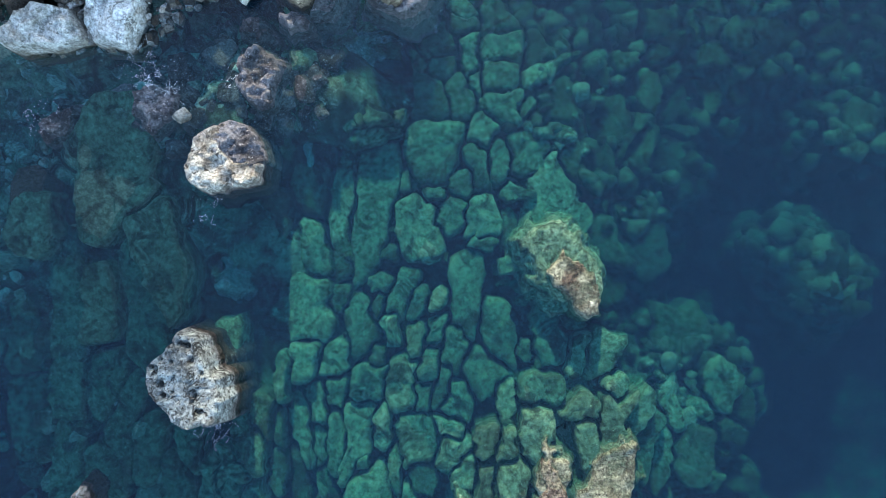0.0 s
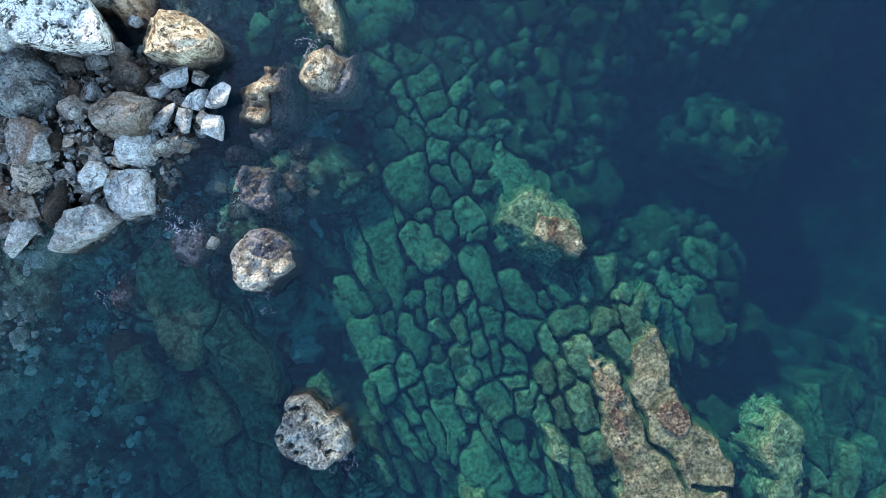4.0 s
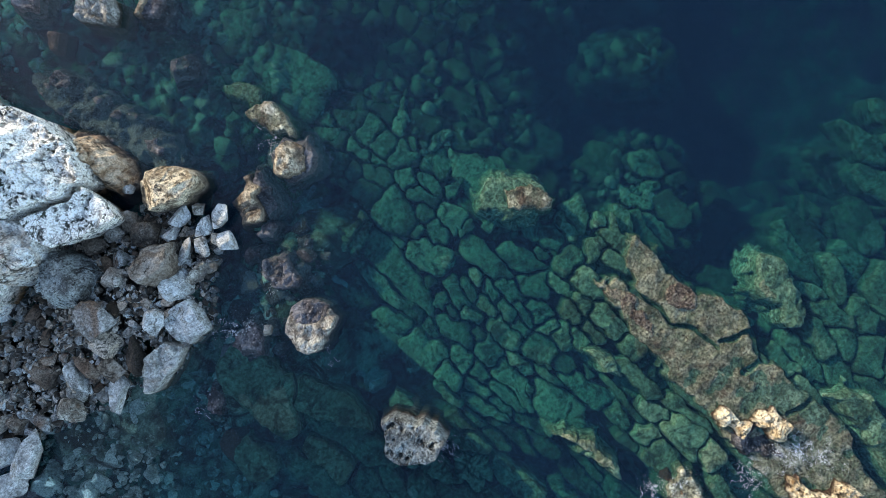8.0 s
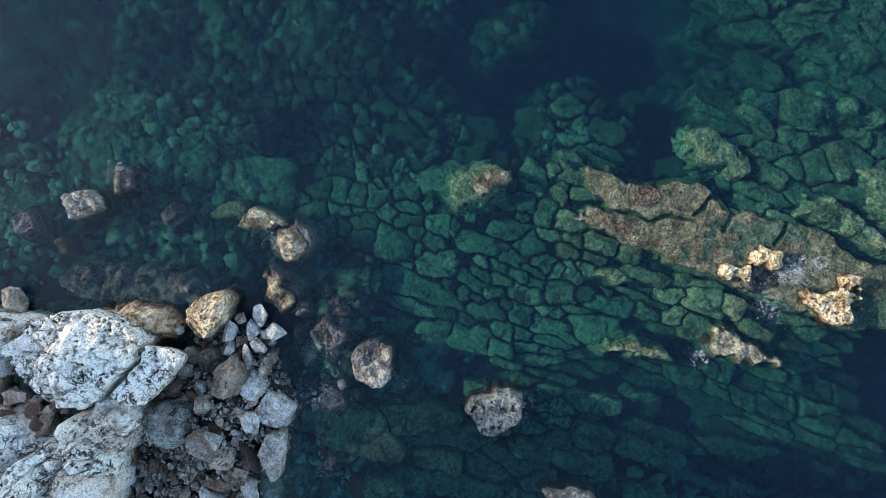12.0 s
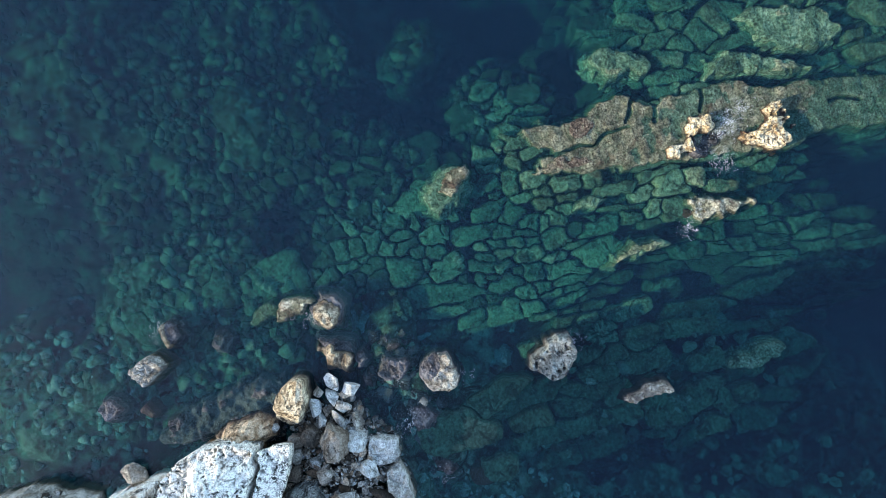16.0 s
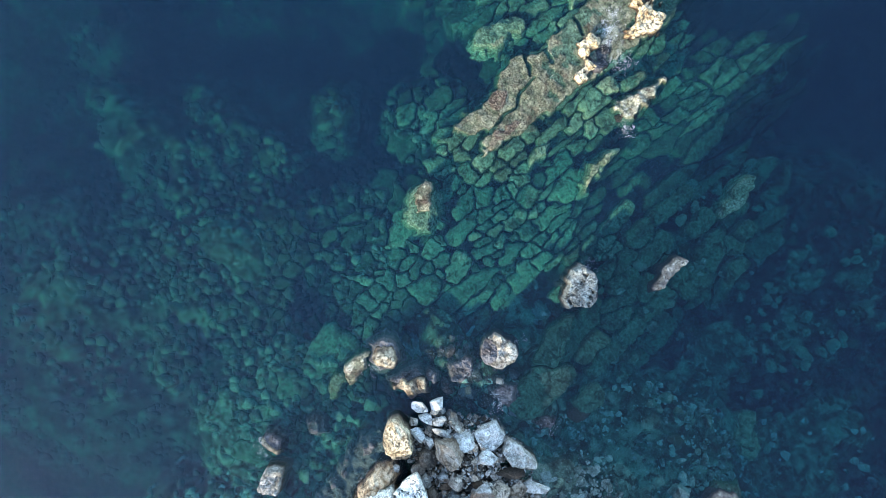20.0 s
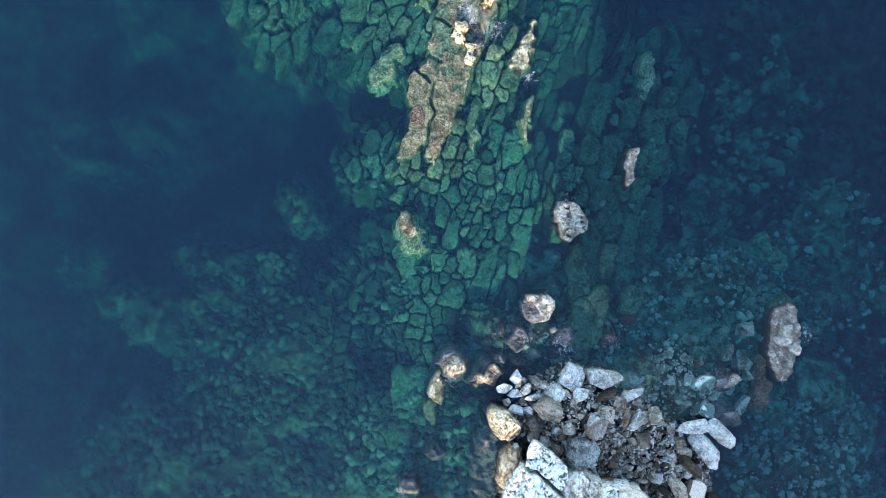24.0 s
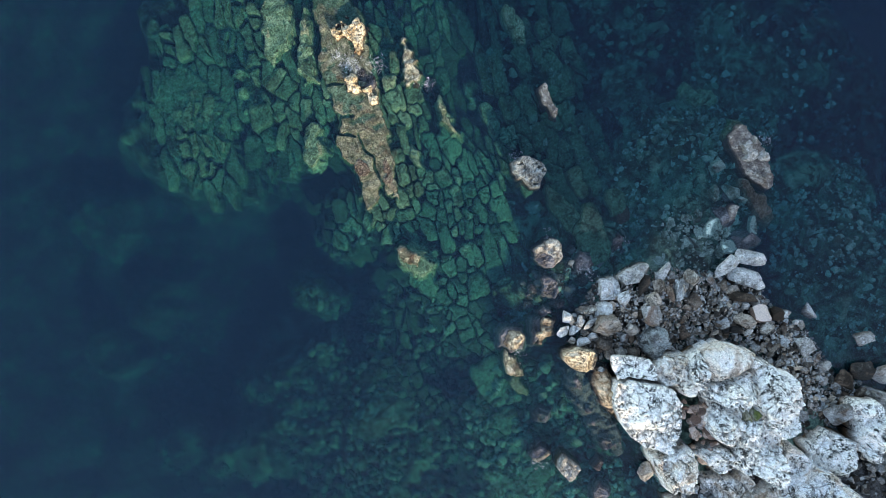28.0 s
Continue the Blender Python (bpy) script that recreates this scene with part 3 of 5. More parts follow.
TIP = [(-4.6, -4.2, 0.27, 0.68, 8), (-4.5, -5.7, 0.19, 0.75, 0), (-4.4, -6.9, 0.30, 0.85, 7), (-3.9, -5.5, 0.37, 1.05, 0), (-3.4, -5.3, 0.61, 1.44, -4), (-3.2, -6.0, 0.29, 0.58, 0), (-3.0, -7.3, 0.63, 1.26, -3), (-2.7, -5.1, 0.30, 0.68, 0), (-2.3, -6.3, 0.27, 0.61, 0), (-1.6, -7.9, 0.38, 1.04, 1), (-1.6, -5.3, 0.47, 0.77, 0), (-1.3, -6.5, 0.34, 0.40, 0), (-0.6, -4.9, 0.30, 0.40, -90), (-0.3, -5.6, 0.45, 0.59, -7), (-0.0, -6.0, 0.40, 0.57, 0), (0.7, -5.1, 0.50, 0.57, -90), (0.7, -6.3, 0.33, 0.60, 0), (1.2, -7.9, 0.38, 0.57, -5), (1.2, -5.2, 0.30, 0.59, -7)]
TIP_B = [(1.3, -6.4, 0.45, 0.78, -3), (2.1, -4.7, 0.45, 0.81, -6), (3.5, -5.0, 0.30, 0.59, 0), (3.5, -4.1, 0.36, 0.56, -90), (4.2, -4.4, 0.61, 1.16, -16), (4.8, -4.3, 0.56, 0.69, 0), (5.3, -5.5, 0.38, 0.98, -17), (5.6, -7.9, 0.24, 0.54, -23), (5.9, -5.9, 0.29, 0.85, 0), (6.1, -8.2, 0.37, 0.67, -61), (6.3, -4.5, 0.26, 0.62, 0), (6.4, -8.2, 0.30, 0.59, -26), (6.6, -7.1, 0.30, 0.59, 73), (6.9, -5.6, 0.45, 0.78, 0), (7.2, -4.4, 0.45, 0.45, 0), (8.1, -5.0, 0.32, 0.39, -90), (8.5, -4.4, 0.32, 0.48, 0)]
NORTH = [(-1.0, 7.3, 0.48, 0.60, 0), (-0.2, 19.4, 0.60, 0.82, -52), (-0.1, 7.8, 0.31, 0.43, -90), (-0.1, 8.2, 0.39, 0.67, 13), (0.3, 8.8, 0.38, 0.54, 4), (0.6, 11.0, 0.91, 1.75, 7), (0.6, 16.9, 0.50, 0.69, -60), (0.8, 8.3, 0.66, 0.95, 15), (0.8, 14.4, 0.63, 0.82, -52), (1.1, 7.0, 0.47, 0.76, -90), (1.2, 8.7, 0.57, 0.70, 11), (1.9, 15.2, 0.40, 0.69, -60), (2.3, 13.1, 0.77, 0.88, -37), (2.4, 7.0, 0.54, 0.64, 0), (2.6, 17.9, 0.40, 0.82, -69), (2.7, 12.2, 0.42, 0.82, 37), (2.7, 7.7, 0.31, 0.56, 11), (2.7, 16.5, 0.40, 0.65, -60), (3.4, 14.7, 0.48, 0.81, -69)]
NORTH_B = [(3.5, 13.2, 0.46, 0.47, 74), (4.9, 17.4, 0.66, 1.05, -54), (5.6, 14.8, 0.32, 0.47, -49)]
INNER = [(-2.2, -10.6, 0.25, 0.40, 4), (-1.7, -11.7, 0.59, 0.73, 2), (-1.6, -9.6, 0.34, 0.67, -9), (-1.5, -11.0, 0.50, 0.69, 8), (-1.1, -14.7, 0.29, 0.62, -20), (-0.9, -9.4, 0.15, 1.07, -8), (-0.5, -12.0, 0.56, 0.83, 1), (-0.4, -10.4, 0.34, 0.58, 2), (-0.3, -13.2, 0.36, 0.58, 2), (0.3, -9.1, 0.30, 0.89, -5)]
OUTER = [(4.4, -14.7, 0.36, 0.79, -6), (4.7, -13.3, 0.40, 0.70, -6), (5.0, -15.2, 0.19, 0.58, -26), (5.4, -9.9, 0.30, 0.72, 17), (5.4, -14.0, 0.35, 1.14, -8), (5.6, -12.1, 0.31, 0.49, -56), (5.7, -15.9, 0.54, 1.17, -25), (5.9, -9.3, 0.59, 0.90, 17), (5.9, -25.2, 0.47, 0.91, -47), (6.4, -17.4, 0.31, 1.26, -5), (6.5, -13.9, 0.50, 0.83, -16), (7.1, -14.7, 0.54, 0.96, -7), (7.3, -16.0, 0.76, 1.06, -22), (7.3, -8.9, 0.44, 0.97, 84), (7.7, -16.8, 0.47, 0.79, -53), (7.7, -13.7, 0.43, 0.99, 3), (8.0, -12.3, 0.44, 0.74, -10), (8.3, -14.7, 0.43, 0.89, -24), (8.5, -11.5, 0.44, 1.43, -23)]
OUTER_B = [(8.9, -12.9, 0.35, 0.95, -34), (9.0, -10.9, 0.32, 1.15, -17), (10.0, -13.0, 0.52, 0.72, 2), (10.0, -14.6, 0.59, 0.87, -12), (11.7, -12.7, 0.49, 1.00, -28)]
SHADED = [(-13.9, -2.2, 0.43, 1.03, 0), (-13.8, -4.6, 0.46, 1.10, 0), (-13.3, 1.3, 0.46, 0.78, 0), (-13.0, -12.1, 0.62, 0.64, 50), (-12.9, -13.1, 0.45, 0.66, 2), (-12.5, -8.6, 0.80, 0.93, 3), (-12.3, -1.5, 0.42, 1.37, 0), (-12.3, -10.7, 0.68, 1.13, 8), (-12.2, -3.7, 0.46, 0.91, 0), (-12.2, -5.8, 0.46, 1.05, 0), (-11.0, -1.2, 0.53, 1.09, 0), (-10.9, -6.2, 0.42, 0.63, 0), (-10.7, -3.5, 0.56, 1.02, 0), (-10.6, 3.0, 0.92, 1.73, 0), (-10.5, -11.5, 0.43, 0.80, 3), (-10.3, -4.6, 0.54, 1.59, 1), (-9.8, -5.5, 0.56, 0.83, 0), (-9.8, -1.1, 0.65, 1.85, 3), (-9.7, -8.4, 0.50, 1.00, 3)]
SHADED_B = [(-9.5, 0.1, 0.67, 1.58, 4), (-8.8, -6.4, 0.53, 0.83, 3), (-8.5, -5.5, 0.35, 0.87, 0), (-8.4, -10.9, 0.45, 1.28, -4), (-8.3, -8.2, 0.58, 0.94, 5), (-7.8, -6.4, 0.31, 0.55, 0), (-7.1, -6.2, 0.45, 0.74, 5), (-7.1, -6.7, 0.28, 0.48, 0), (-6.7, -7.9, 0.36, 1.17, 4), (-6.6, -5.5, 0.58, 0.96, 0), (-6.3, -4.7, 0.42, 0.86, 6), (-6.2, -10.7, 0.45, 0.84, 7), (-5.9, -6.3, 0.31, 0.62, 0), (-5.7, -5.2, 0.21, 0.62, 0), (-5.6, -3.3, 0.24, 0.69, 0), (-5.2, -6.7, 0.42, 1.32, 1), (-5.1, -5.2, 0.31, 1.26, 7), (-5.0, -2.8, 0.48, 0.62, 0), (-5.0, -7.9, 0.30, 1.02, 4)]
SHADED_C = [(-4.9, -1.5, 0.55, 1.03, 0), (-4.8, 0.8, 0.48, 1.03, 4)]
LAID = UPPER + UPPER_B + MIDDLE + LOWER + LOWER_B + TIP + TIP_B + NORTH + NORTH_B + INNER + OUTER + OUTER_B + SHADED + SHADED_B + SHADED_C
LAID = np.array(LAID)


def cover(x, y, grow=0.0):
    """How deep a place lies within the laid slabs: above 0 inside one."""
    dx, dy = x - LAID[:, 0], y - LAID[:, 1]
    c, s = np.cos(np.radians(LAID[:, 4])), np.sin(np.radians(LAID[:, 4]))
    u, v = (c * dx + s * dy) / (LAID[:, 2] + grow), (-s * dx + c * dy) / (LAID[:, 3] + grow)
    return 1 - float(np.min(np.hypot(u, v)))


def laid_outline(k, rng):
    """A laid slab reaches out until it meets its neighbours, and is worn round at its corners."""
    x, y, w, l, turn = LAID[k]
    a = np.linspace(0, math.tau, 33)[:-1]
    n = rng.uniform(2.8, 4.5)
    shape = (np.abs(np.cos(a)) ** n + np.abs(np.sin(a)) ** n) ** (-1 / n)
    c, s = math.cos(radians(turn)), math.sin(radians(turn))
    px, py = shape * np.cos(a) * w, shape * np.sin(a) * l
    ray = np.stack([c * px - s * py, s * px + c * py], -1)
    others = np.delete(LAID, k, 0)
    others = others[np.argsort(np.hypot(others[:, 0] - x, others[:, 1] - y))[:24]]
    oc, sn = np.cos(np.radians(others[:, 4])), np.sin(np.radians(others[:, 4]))
    reach = np.full(len(a), 0.5)
    for f in np.arange(0.5, 1.41, 0.05):
        dx, dy = x + ray[:, :1] * f - others[:, 0], y + ray[:, 1:] * f - others[:, 1]
        u, v = (oc * dx + sn * dy) / others[:, 2], (-sn * dx + oc * dy) / others[:, 3]
        far = ((np.abs(u) ** 3 + np.abs(v) ** 3) ** (1 / 3)).min(1)
        reach = np.where((far > f) & (reach > f - 0.08), f, reach)
    reach = (reach + 0.5 * np.roll(reach, 1) + 0.5 * np.roll(reach, -1)) / 2
    return np.array([x, y]) + ray * reach[:, None]


rng = np.random.default_rng(5)
seeds = []
for iv in range(-23, 31):
    u = -20.0 + rng.uniform(0, 1)
    while u < 17:
        u += rng.uniform(0.6, 1.7) * (2.3 if iv < -4 and u < -3 else 1.0)
        y = float(unstretch(np.array(u)))
        loose = 0.1 if y < 1 and iv < -4 else 0.17 if y < 1 else 0.4
        v = (iv + rng.uniform(-loose, loose) + 0.35 * float(vnoise(np.array([[iv * 3.7, u * 0.22, 1.0]]))[0])) * 0.88
        x = v + float(lean(np.array(y), v))
        seeds.append((v, u))
seeds = np.array(seeds)
sx, sy = seeds[:, 0] + lean(unstretch(seeds[:, 1]), seeds[:, 0]), unstretch(seeds[:, 1])
pieces = []


def add_slab(w, fault=False):
    c = w.mean(0)
    strip = c[0] < -4.6 + 0.2 * c[1] * (c[1] < 0)
    gap = (0.15 if strip else 0.07 if c[0] > 5 else 0.012) + 0.08 * rng.uniform() ** 2 + 0.28 * max(0.0, float(fbm(np.array([[c[0] * 0.5, c[1] * 0.3, 7.0]]), 2)[0]))
    quiet = rng.uniform() < 0.5
    gap *= 0.4 if quiet and not strip else 1.0
    z = float(floor_z(c[:1], c[1:])[0]) + 0.1 + (rng.uniform(-0.05, 0.05) if quiet else rng.uniform(-0.2, 0.16)) + 0.25 * float(vnoise(np.array([[c[0] * 0.3, c[1] * 0.3, 2.0]]))[0])
    if rng.uniform() < 0.1:
        z -= 0.4
    if fault:
        z -= 0.7
    hold = cover(c[0], c[1], 0.12)
    bare = any(((c[0] - a) / p) ** 2 + ((c[1] - b) / q) ** 2 < 1 for a, b, p, q in BARE)
    if hold > 0 or bare:
        return
    for f in (1.0, 0.85, 0.7, 0.56, 0.44, 0.33):
        # what lies between the laid slabs shrinks until it fits
        if all(cover(px, py, 0.1) < 0 for px, py in c + (w - c) * f):
            if np.ptp(w[:, 0]) * f > 0.3:
                pieces.append((c + (w - c) * f, min(z - 0.25 * (f < 1), -0.22), gap + 0.03))
            return



for k in range(len(seeds)):
    if in_field(sx[k], sy[k]) < rng.uniform(-0.12, 0.12) or (sx[k] < -7.5 and sy[k] > 4.5):
        continue
    d2 = np.sum((seeds - seeds[k]) ** 2, 1)
    cell = [(seeds[k, 0] + a * 5, seeds[k, 1] + b * 5) for a, b in ((-1, -1), (1, -1), (1, 1), (-1, 1))]
    for j in np.argsort(d2)[1:26]:
        cell = clip(cell, *((seeds[k] + seeds[j]) / 2), *(seeds[j] - seeds[k]))
    cell = np.array(cell)
    w = np.stack([cell[:, 0] + lean(unstretch(cell[:, 1]), cell[:, 0]), unstretch(cell[:, 1])], -1)
    shards = [w]
    if rng.uniform() < (0.25 if w[0, 0] < -5 else 0.5) and 1.0 < np.ptp(w[:, 1]) < 3.0:
        # a crack runs across this one
        a = rng.normal(0, 0.45) + (0.0 if rng.uniform() < (0.35 if w[0, 1] < 1 else 0.7) else 1.57)
        m, n = w.mean(0) + rng.normal(0, 0.12, 2), np.array([math.sin(a), math.cos(a)])
        pts = [tuple(v) for v in w]
        shards = [np.array(clip(pts, *m, *n)), np.array(clip(pts, *m, *-n))]
    for w in shards:
        if len(w) > 2:
            add_slab(w, round(seeds[k, 0] / 0.88) in (-6, -9, -12) and w[0, 1] < 2)
for k, (x, y) in enumerate(LAID[:, :2]):
    z = float(floor_z(np.array([x]), np.array([y]))[0]) + 0.14 + rng.uniform(-0.1, 0.08) - 0.4 * float(smooth((x - 0.8) / 2.5) * smooth((y - 1.5) / 2)) - 0.32 * float(smooth((-1.6 - x) / 2.4) * smooth((y + 3.5) / 2.5)) * (x > -6)
    pieces.append((laid_outline(k, rng), min(z, -0.26), rng.uniform(0.04, 0.12)))
pieces.sort(key=lambda q: np.hypot(q[0].mean(0)[0] - 0.5, (q[0].mean(0)[1] + 3) * 0.7))
rest_v, rest_f, count = [], [], 0
for n, (w, z, gap) in enumerate(pieces):
    mid, v, faces = slab_mesh(w, gap, rng)
    if n < 300:
        ob = part("rock_slab", mesh_from("rock_slab", v, faces, ALGAE), seabed)
        ob.location = (mid[0], mid[1], z)
    else:
        rest_v.append(v + np.array([mid[0], mid[1], z]))
        rest_f += [[i + count for i in fc] for fc in faces]
        count += len(v)
if rest_v:
    tagged(part("rock_slabs", mesh_from("rock_slabs", np.concatenate(rest_v), rest_f, ALGAE), seabed), kind="stuff")


# ---- reefs and crags: bodies with a drawn outline ----
def inside(px, py, poly):
    """Distance to the outline, positive within."""
    poly = np.asarray(poly, float)
    best, odd = np.full(px.shape, 1e9), np.zeros(px.shape, bool)
    for k in range(len(poly)):
        (ax, ay), (bx, by) = poly[k - 1], poly[k]
        ex, ey = bx - ax, by - ay
        t = np.clip(((px - ax) * ex + (py - ay) * ey) / (ex * ex + ey * ey), 0, 1)
        best = np.minimum(best, np.hypot(px - ax - t * ex, py - ay - t * ey))
        cross = ((ay > py) != (by > py)) & (px < ex * (py - ay) / (ey if abs(ey) > 1e-9 else 1e-9) + ax)
        odd ^= cross
    return np.where(odd, best, -best)


def body(name, poly, base, top, material, res=0.1, edge=0.4, jag=0.25, bumps=0.15, bump_size=0.8, tilt=(0, 0), cracks=(), crack=0.08, steps=0.0, seed=0, blocks=0.0, pits=0, grow=0.0, crisp=0, facets=0, hole_size=0.07, facet_drop=9.0, gain=0.45, dip=None, under=0.0):
    """A rock body over an outline: walls down to base, an uneven top, cracks cut in along lines."""
    poly = np.asarray(poly, float)
    (x0, y0), (x1, y1) = poly.min(0) - 0.5, poly.max(0) + 0.5
    ax, ay = np.arange(x0, x1, res), np.arange(y0, y1, res)
    X, Y = np.meshgrid(ax, ay)
    X, Y = X.ravel(), Y.ravel()
    q = xy0(X, Y, seed * 3.1)
    d = inside(X, Y, poly) + grow + jag * fbm(q * 1.3, 4, seed, 0.55)
    cx, cy = poly.mean(0)
    rise = bumps * fbm(q / bump_size, 5, seed + 7, gain) + tilt[0] * (X - cx) + tilt[1] * (Y - cy)
    if steps:
        # broken ledges: a few flat levels with steep faces between them
        lev = fbm(q * 0.55, 3, seed + 21) * 2.2
        fl = np.floor(lev)
        rise = rise + steps * (fl + smooth((lev - fl - 0.75) / 0.25))
    if facets:
        # broken faces: the lowest of some tilted planes
        fr = np.random.default_rng(seed + 55)
        reach = 0.5 * min(np.ptp(poly[:, 0]), np.ptp(poly[:, 1]))
        cut = np.zeros(X.shape)
        for a in np.linspace(0, math.tau, facets, endpoint=False) + fr.uniform(0, 6.3):
            a, s, c = a + fr.uniform(-0.4, 0.4), fr.uniform(0.35, 1.5), fr.uniform(0.1, 0.85)
            cut = np.minimum(cut, s * (c * reach - (X - cx) * math.cos(a) - (Y - cy) * math.sin(a)))
        rise = rise + np.maximum(cut, max(-facet_drop, min(0.0, 0.2 - top)))
    Zt = top + rise
    if dip:
        # the far end sinks away under the water
        Zt = Zt - dip[1] * np.maximum(dip[0] - Y, 0)
    for line in cracks:
        gap = np.full(X.shape, 1e9)
        for (px, py), (qx, qy) in zip(line[:-1], line[1:]):
            ex, ey = qx - px, qy - py
            mx, my = X + 0.13 * fbm(q * 1.3, 3, seed + 3), Y + 0.13 * fbm(q * 1.3, 3, seed + 4)
            t = np.clip(((mx - px) * ex + (my - py) * ey) / (ex * ex + ey * ey), 0, 1)
            gap = np.minimum(gap, np.hypot(mx - px - t * ex, my - py - t * ey))
        Zt = Zt - (0.25 + 0.25 * (top - base)) * smooth(1 - gap / (crack * 2))
    if blocks:
        # joints that part the top into blocks
        f1, f2 = np.full(X.shape, 9.0), np.full(X.shape, 9.0)
        wx, wy = X / blocks + 0.3 * fbm(q * 1.1, 3, seed + 31), Y / blocks + 0.3 * fbm(q * 1.1, 3, seed + 37)
        bx, by = np.floor(wx).astype(np.int64), np.floor(wy).astype(np.int64)
        for ox in (-1, 0, 1):
            for oy in (-1, 0, 1):
                cell = np.stack([bx + ox, by + oy, np.zeros_like(bx)], -1)
                e = np.hypot(bx + ox + lattice(cell, seed) - wx, by + oy + lattice(cell, seed + 1) - wy)
                f2 = np.minimum(f2, np.maximum(f1, e))
                f1 = np.minimum(f1, e)
        mask = smooth(0.5 + 1.6 * fbm(q * 0.45, 2, seed + 41))
        Zt = Zt - 0.45 * mask * smooth(1 - (f2 - f1) * blocks / 0.12)
    hole = np.random.default_rng(seed + 99)
    for _ in range(pits * 2):
        hx, hy, hr, hd = hole.uniform(x0, x1), hole.uniform(y0, y1), hole.uniform(0.3, 1.0) * hole_size, hole.uniform(0.2, 0.6)
        if vnoise(np.array([[hx * 0.8, hy * 0.8, seed]]), 5)[0] < -0.05:
            continue
        sel = (np.abs(X - hx) < 0.5) & (np.abs(Y - hy) < 0.5)
        Zt[sel] -= hd * np.exp(-((X[sel] - hx) ** 2 + (Y[sel] - hy) ** 2 * hole.uniform(0.5, 1.5)) / (hr * hr))
    rise = smooth((d + 0.02) / edge) ** 0.6
    Z = base + (Zt - base) * rise
    # walls may lean in below the rim
    X, Y = cx + (X - cx) * (1 - under * (1 - rise)), cy + (Y - cy) * (1 - under * (1 - rise))
    keep = d > -0.12
    F = grid_faces(len(ax), len(ay))
    F = F[keep[F].all(1)]
    used = np.unique(F)
    back = np.zeros(len(X), int)
    back[used] = np.arange(len(used))
    return mesh_from(name, xy0(X, Y, Z)[used], back[F], material, crisp=crisp)


# the high headland on the land side, past the view, whose shade lies over the cove
HEADLAND = [(-13.4, 110), (-14.2, 122), (-20, 140), (-60, 150), (-130, 140), (-130, 112), (-70, 108), (-30, 107)]
tagged(new("cliff", body("cliff", HEADLAND, -8.0, 74.0, TAN, 1.5, 3.0, 0.8, 3.0, 12.0, seed=77, steps=1.0)),
       "high pale limestone headland above the cove", "cliff", kind="structure")

RIDGE = [(4.7, -4.6), (5.1, -5.0), (5.0, -6.0), (4.6, -7.3), (4.9, -8.8), (5.1, -10.0), (5.3, -10.8), (4.8, -11.1), (4.3, -11.8), (4.2, -13.0), (4.4, -15.0), (4.3, -16.5), (3.6, -17.9), (3.3, -19.7), (2.9, -22.7), (2.3, -24.7), (1.2, -27.4), (-0.9, -27.0), (-0.3, -23.4), (0.3, -20.4),
         (-0.1, -19.1), (0.0, -17.2), (0.6, -14.2), (0.8, -11.3), (1.0, -9.8), (1.6, -8.3), (1.7, -6.7), (1.8, -5.5), (2.2, -4.8), (2.8, -5.5), (2.95, -6.5), (3.4, -5.9), (4.0, -5.1)]
reef = tagged(new("reef", body("reef", RIDGE, -1.6, -0.13, BROWN, 0.055, 0.34, 0.28, 0.08, 0.5, grow=0.16, dip=(-15.5, 0.035), crack=0.075, seed=1,
                        cracks=[[(2.95, -6.3), (3.06, -7.28), (2.98, -8.49), (3.25, -9.47), (3.31, -10.6)], [(5.2, -11.25), (4.6, -11.05), (3.65, -10.5)], [(4.4, -12.25), (3.7, -12.2), (3.12, -12.02)], [(4.6, -15.0), (3.8, -14.8), (2.99, -14.45)], [(1.7, -21.4), (1.77, -22.05), (1.34, -23.18)]])),
       "long brown crusted reef just under the water, split by a crack", "reef")
OUTCROPS = [
    ("brown crusted ledge just under the water", -1.35, 10.1, 0.6, 1.3, 14, -0.02, BROWN),
    ("green-brown ledge under shallow water", -1.3, 12.0, 0.6, 1.2, 16, -0.45, BROWN),
    ("dark purple-brown ledge along the foot of the crag", -6.0, 15.8, 1.2, 4.4, 10, -0.3, PURPLE),
    ("pale green slab round the brown outcrop", 2.75, 0.2, 1.2, 1.9, 22, -0.34, MEADOW),
    ("crusted brown outcrop just breaking the surface", 3.1, -0.5, 0.55, 1.1, 28, -0.06, BROWN),
    ("green and brown outcrop under shallow water", 6.9, -11.0, 0.95, 1.9, -24, -0.3, MEADOW),
    ("pale green outcrop in shaded water", -10.9, -14.1, 0.5, 1.7, 6, -0.5, MEADOW),
    ("pale green shoal at the edge of the deep", -22.3, -4.0, 0.9, 1.5, 60, -0.9, ALGAE),
]
for n, (label, x, y, rx, ry, turn, top, material) in enumerate(OUTCROPS):
    c, s = math.cos(radians(turn)), math.sin(radians(turn))
    ring = [(math.cos(a), math.sin(a)) for a in np.linspace(0, math.tau, 11)[:-1]]
    poly = [(x + c * rx * p + s * ry * q * -1, y + s * rx * p + c * ry * q) for p, q in ring]
    tagged(new("outcrop", body("outcrop", poly, -1.8, top, material, 0.07, min(0.8, rx * 0.55), min(0.22 + 0.15 * rx, 0.42 * rx), 0.34 if material == PURPLE else 0.07, 0.5, seed=20 + n, grow=0.1)), label, "reef", "small reefs")

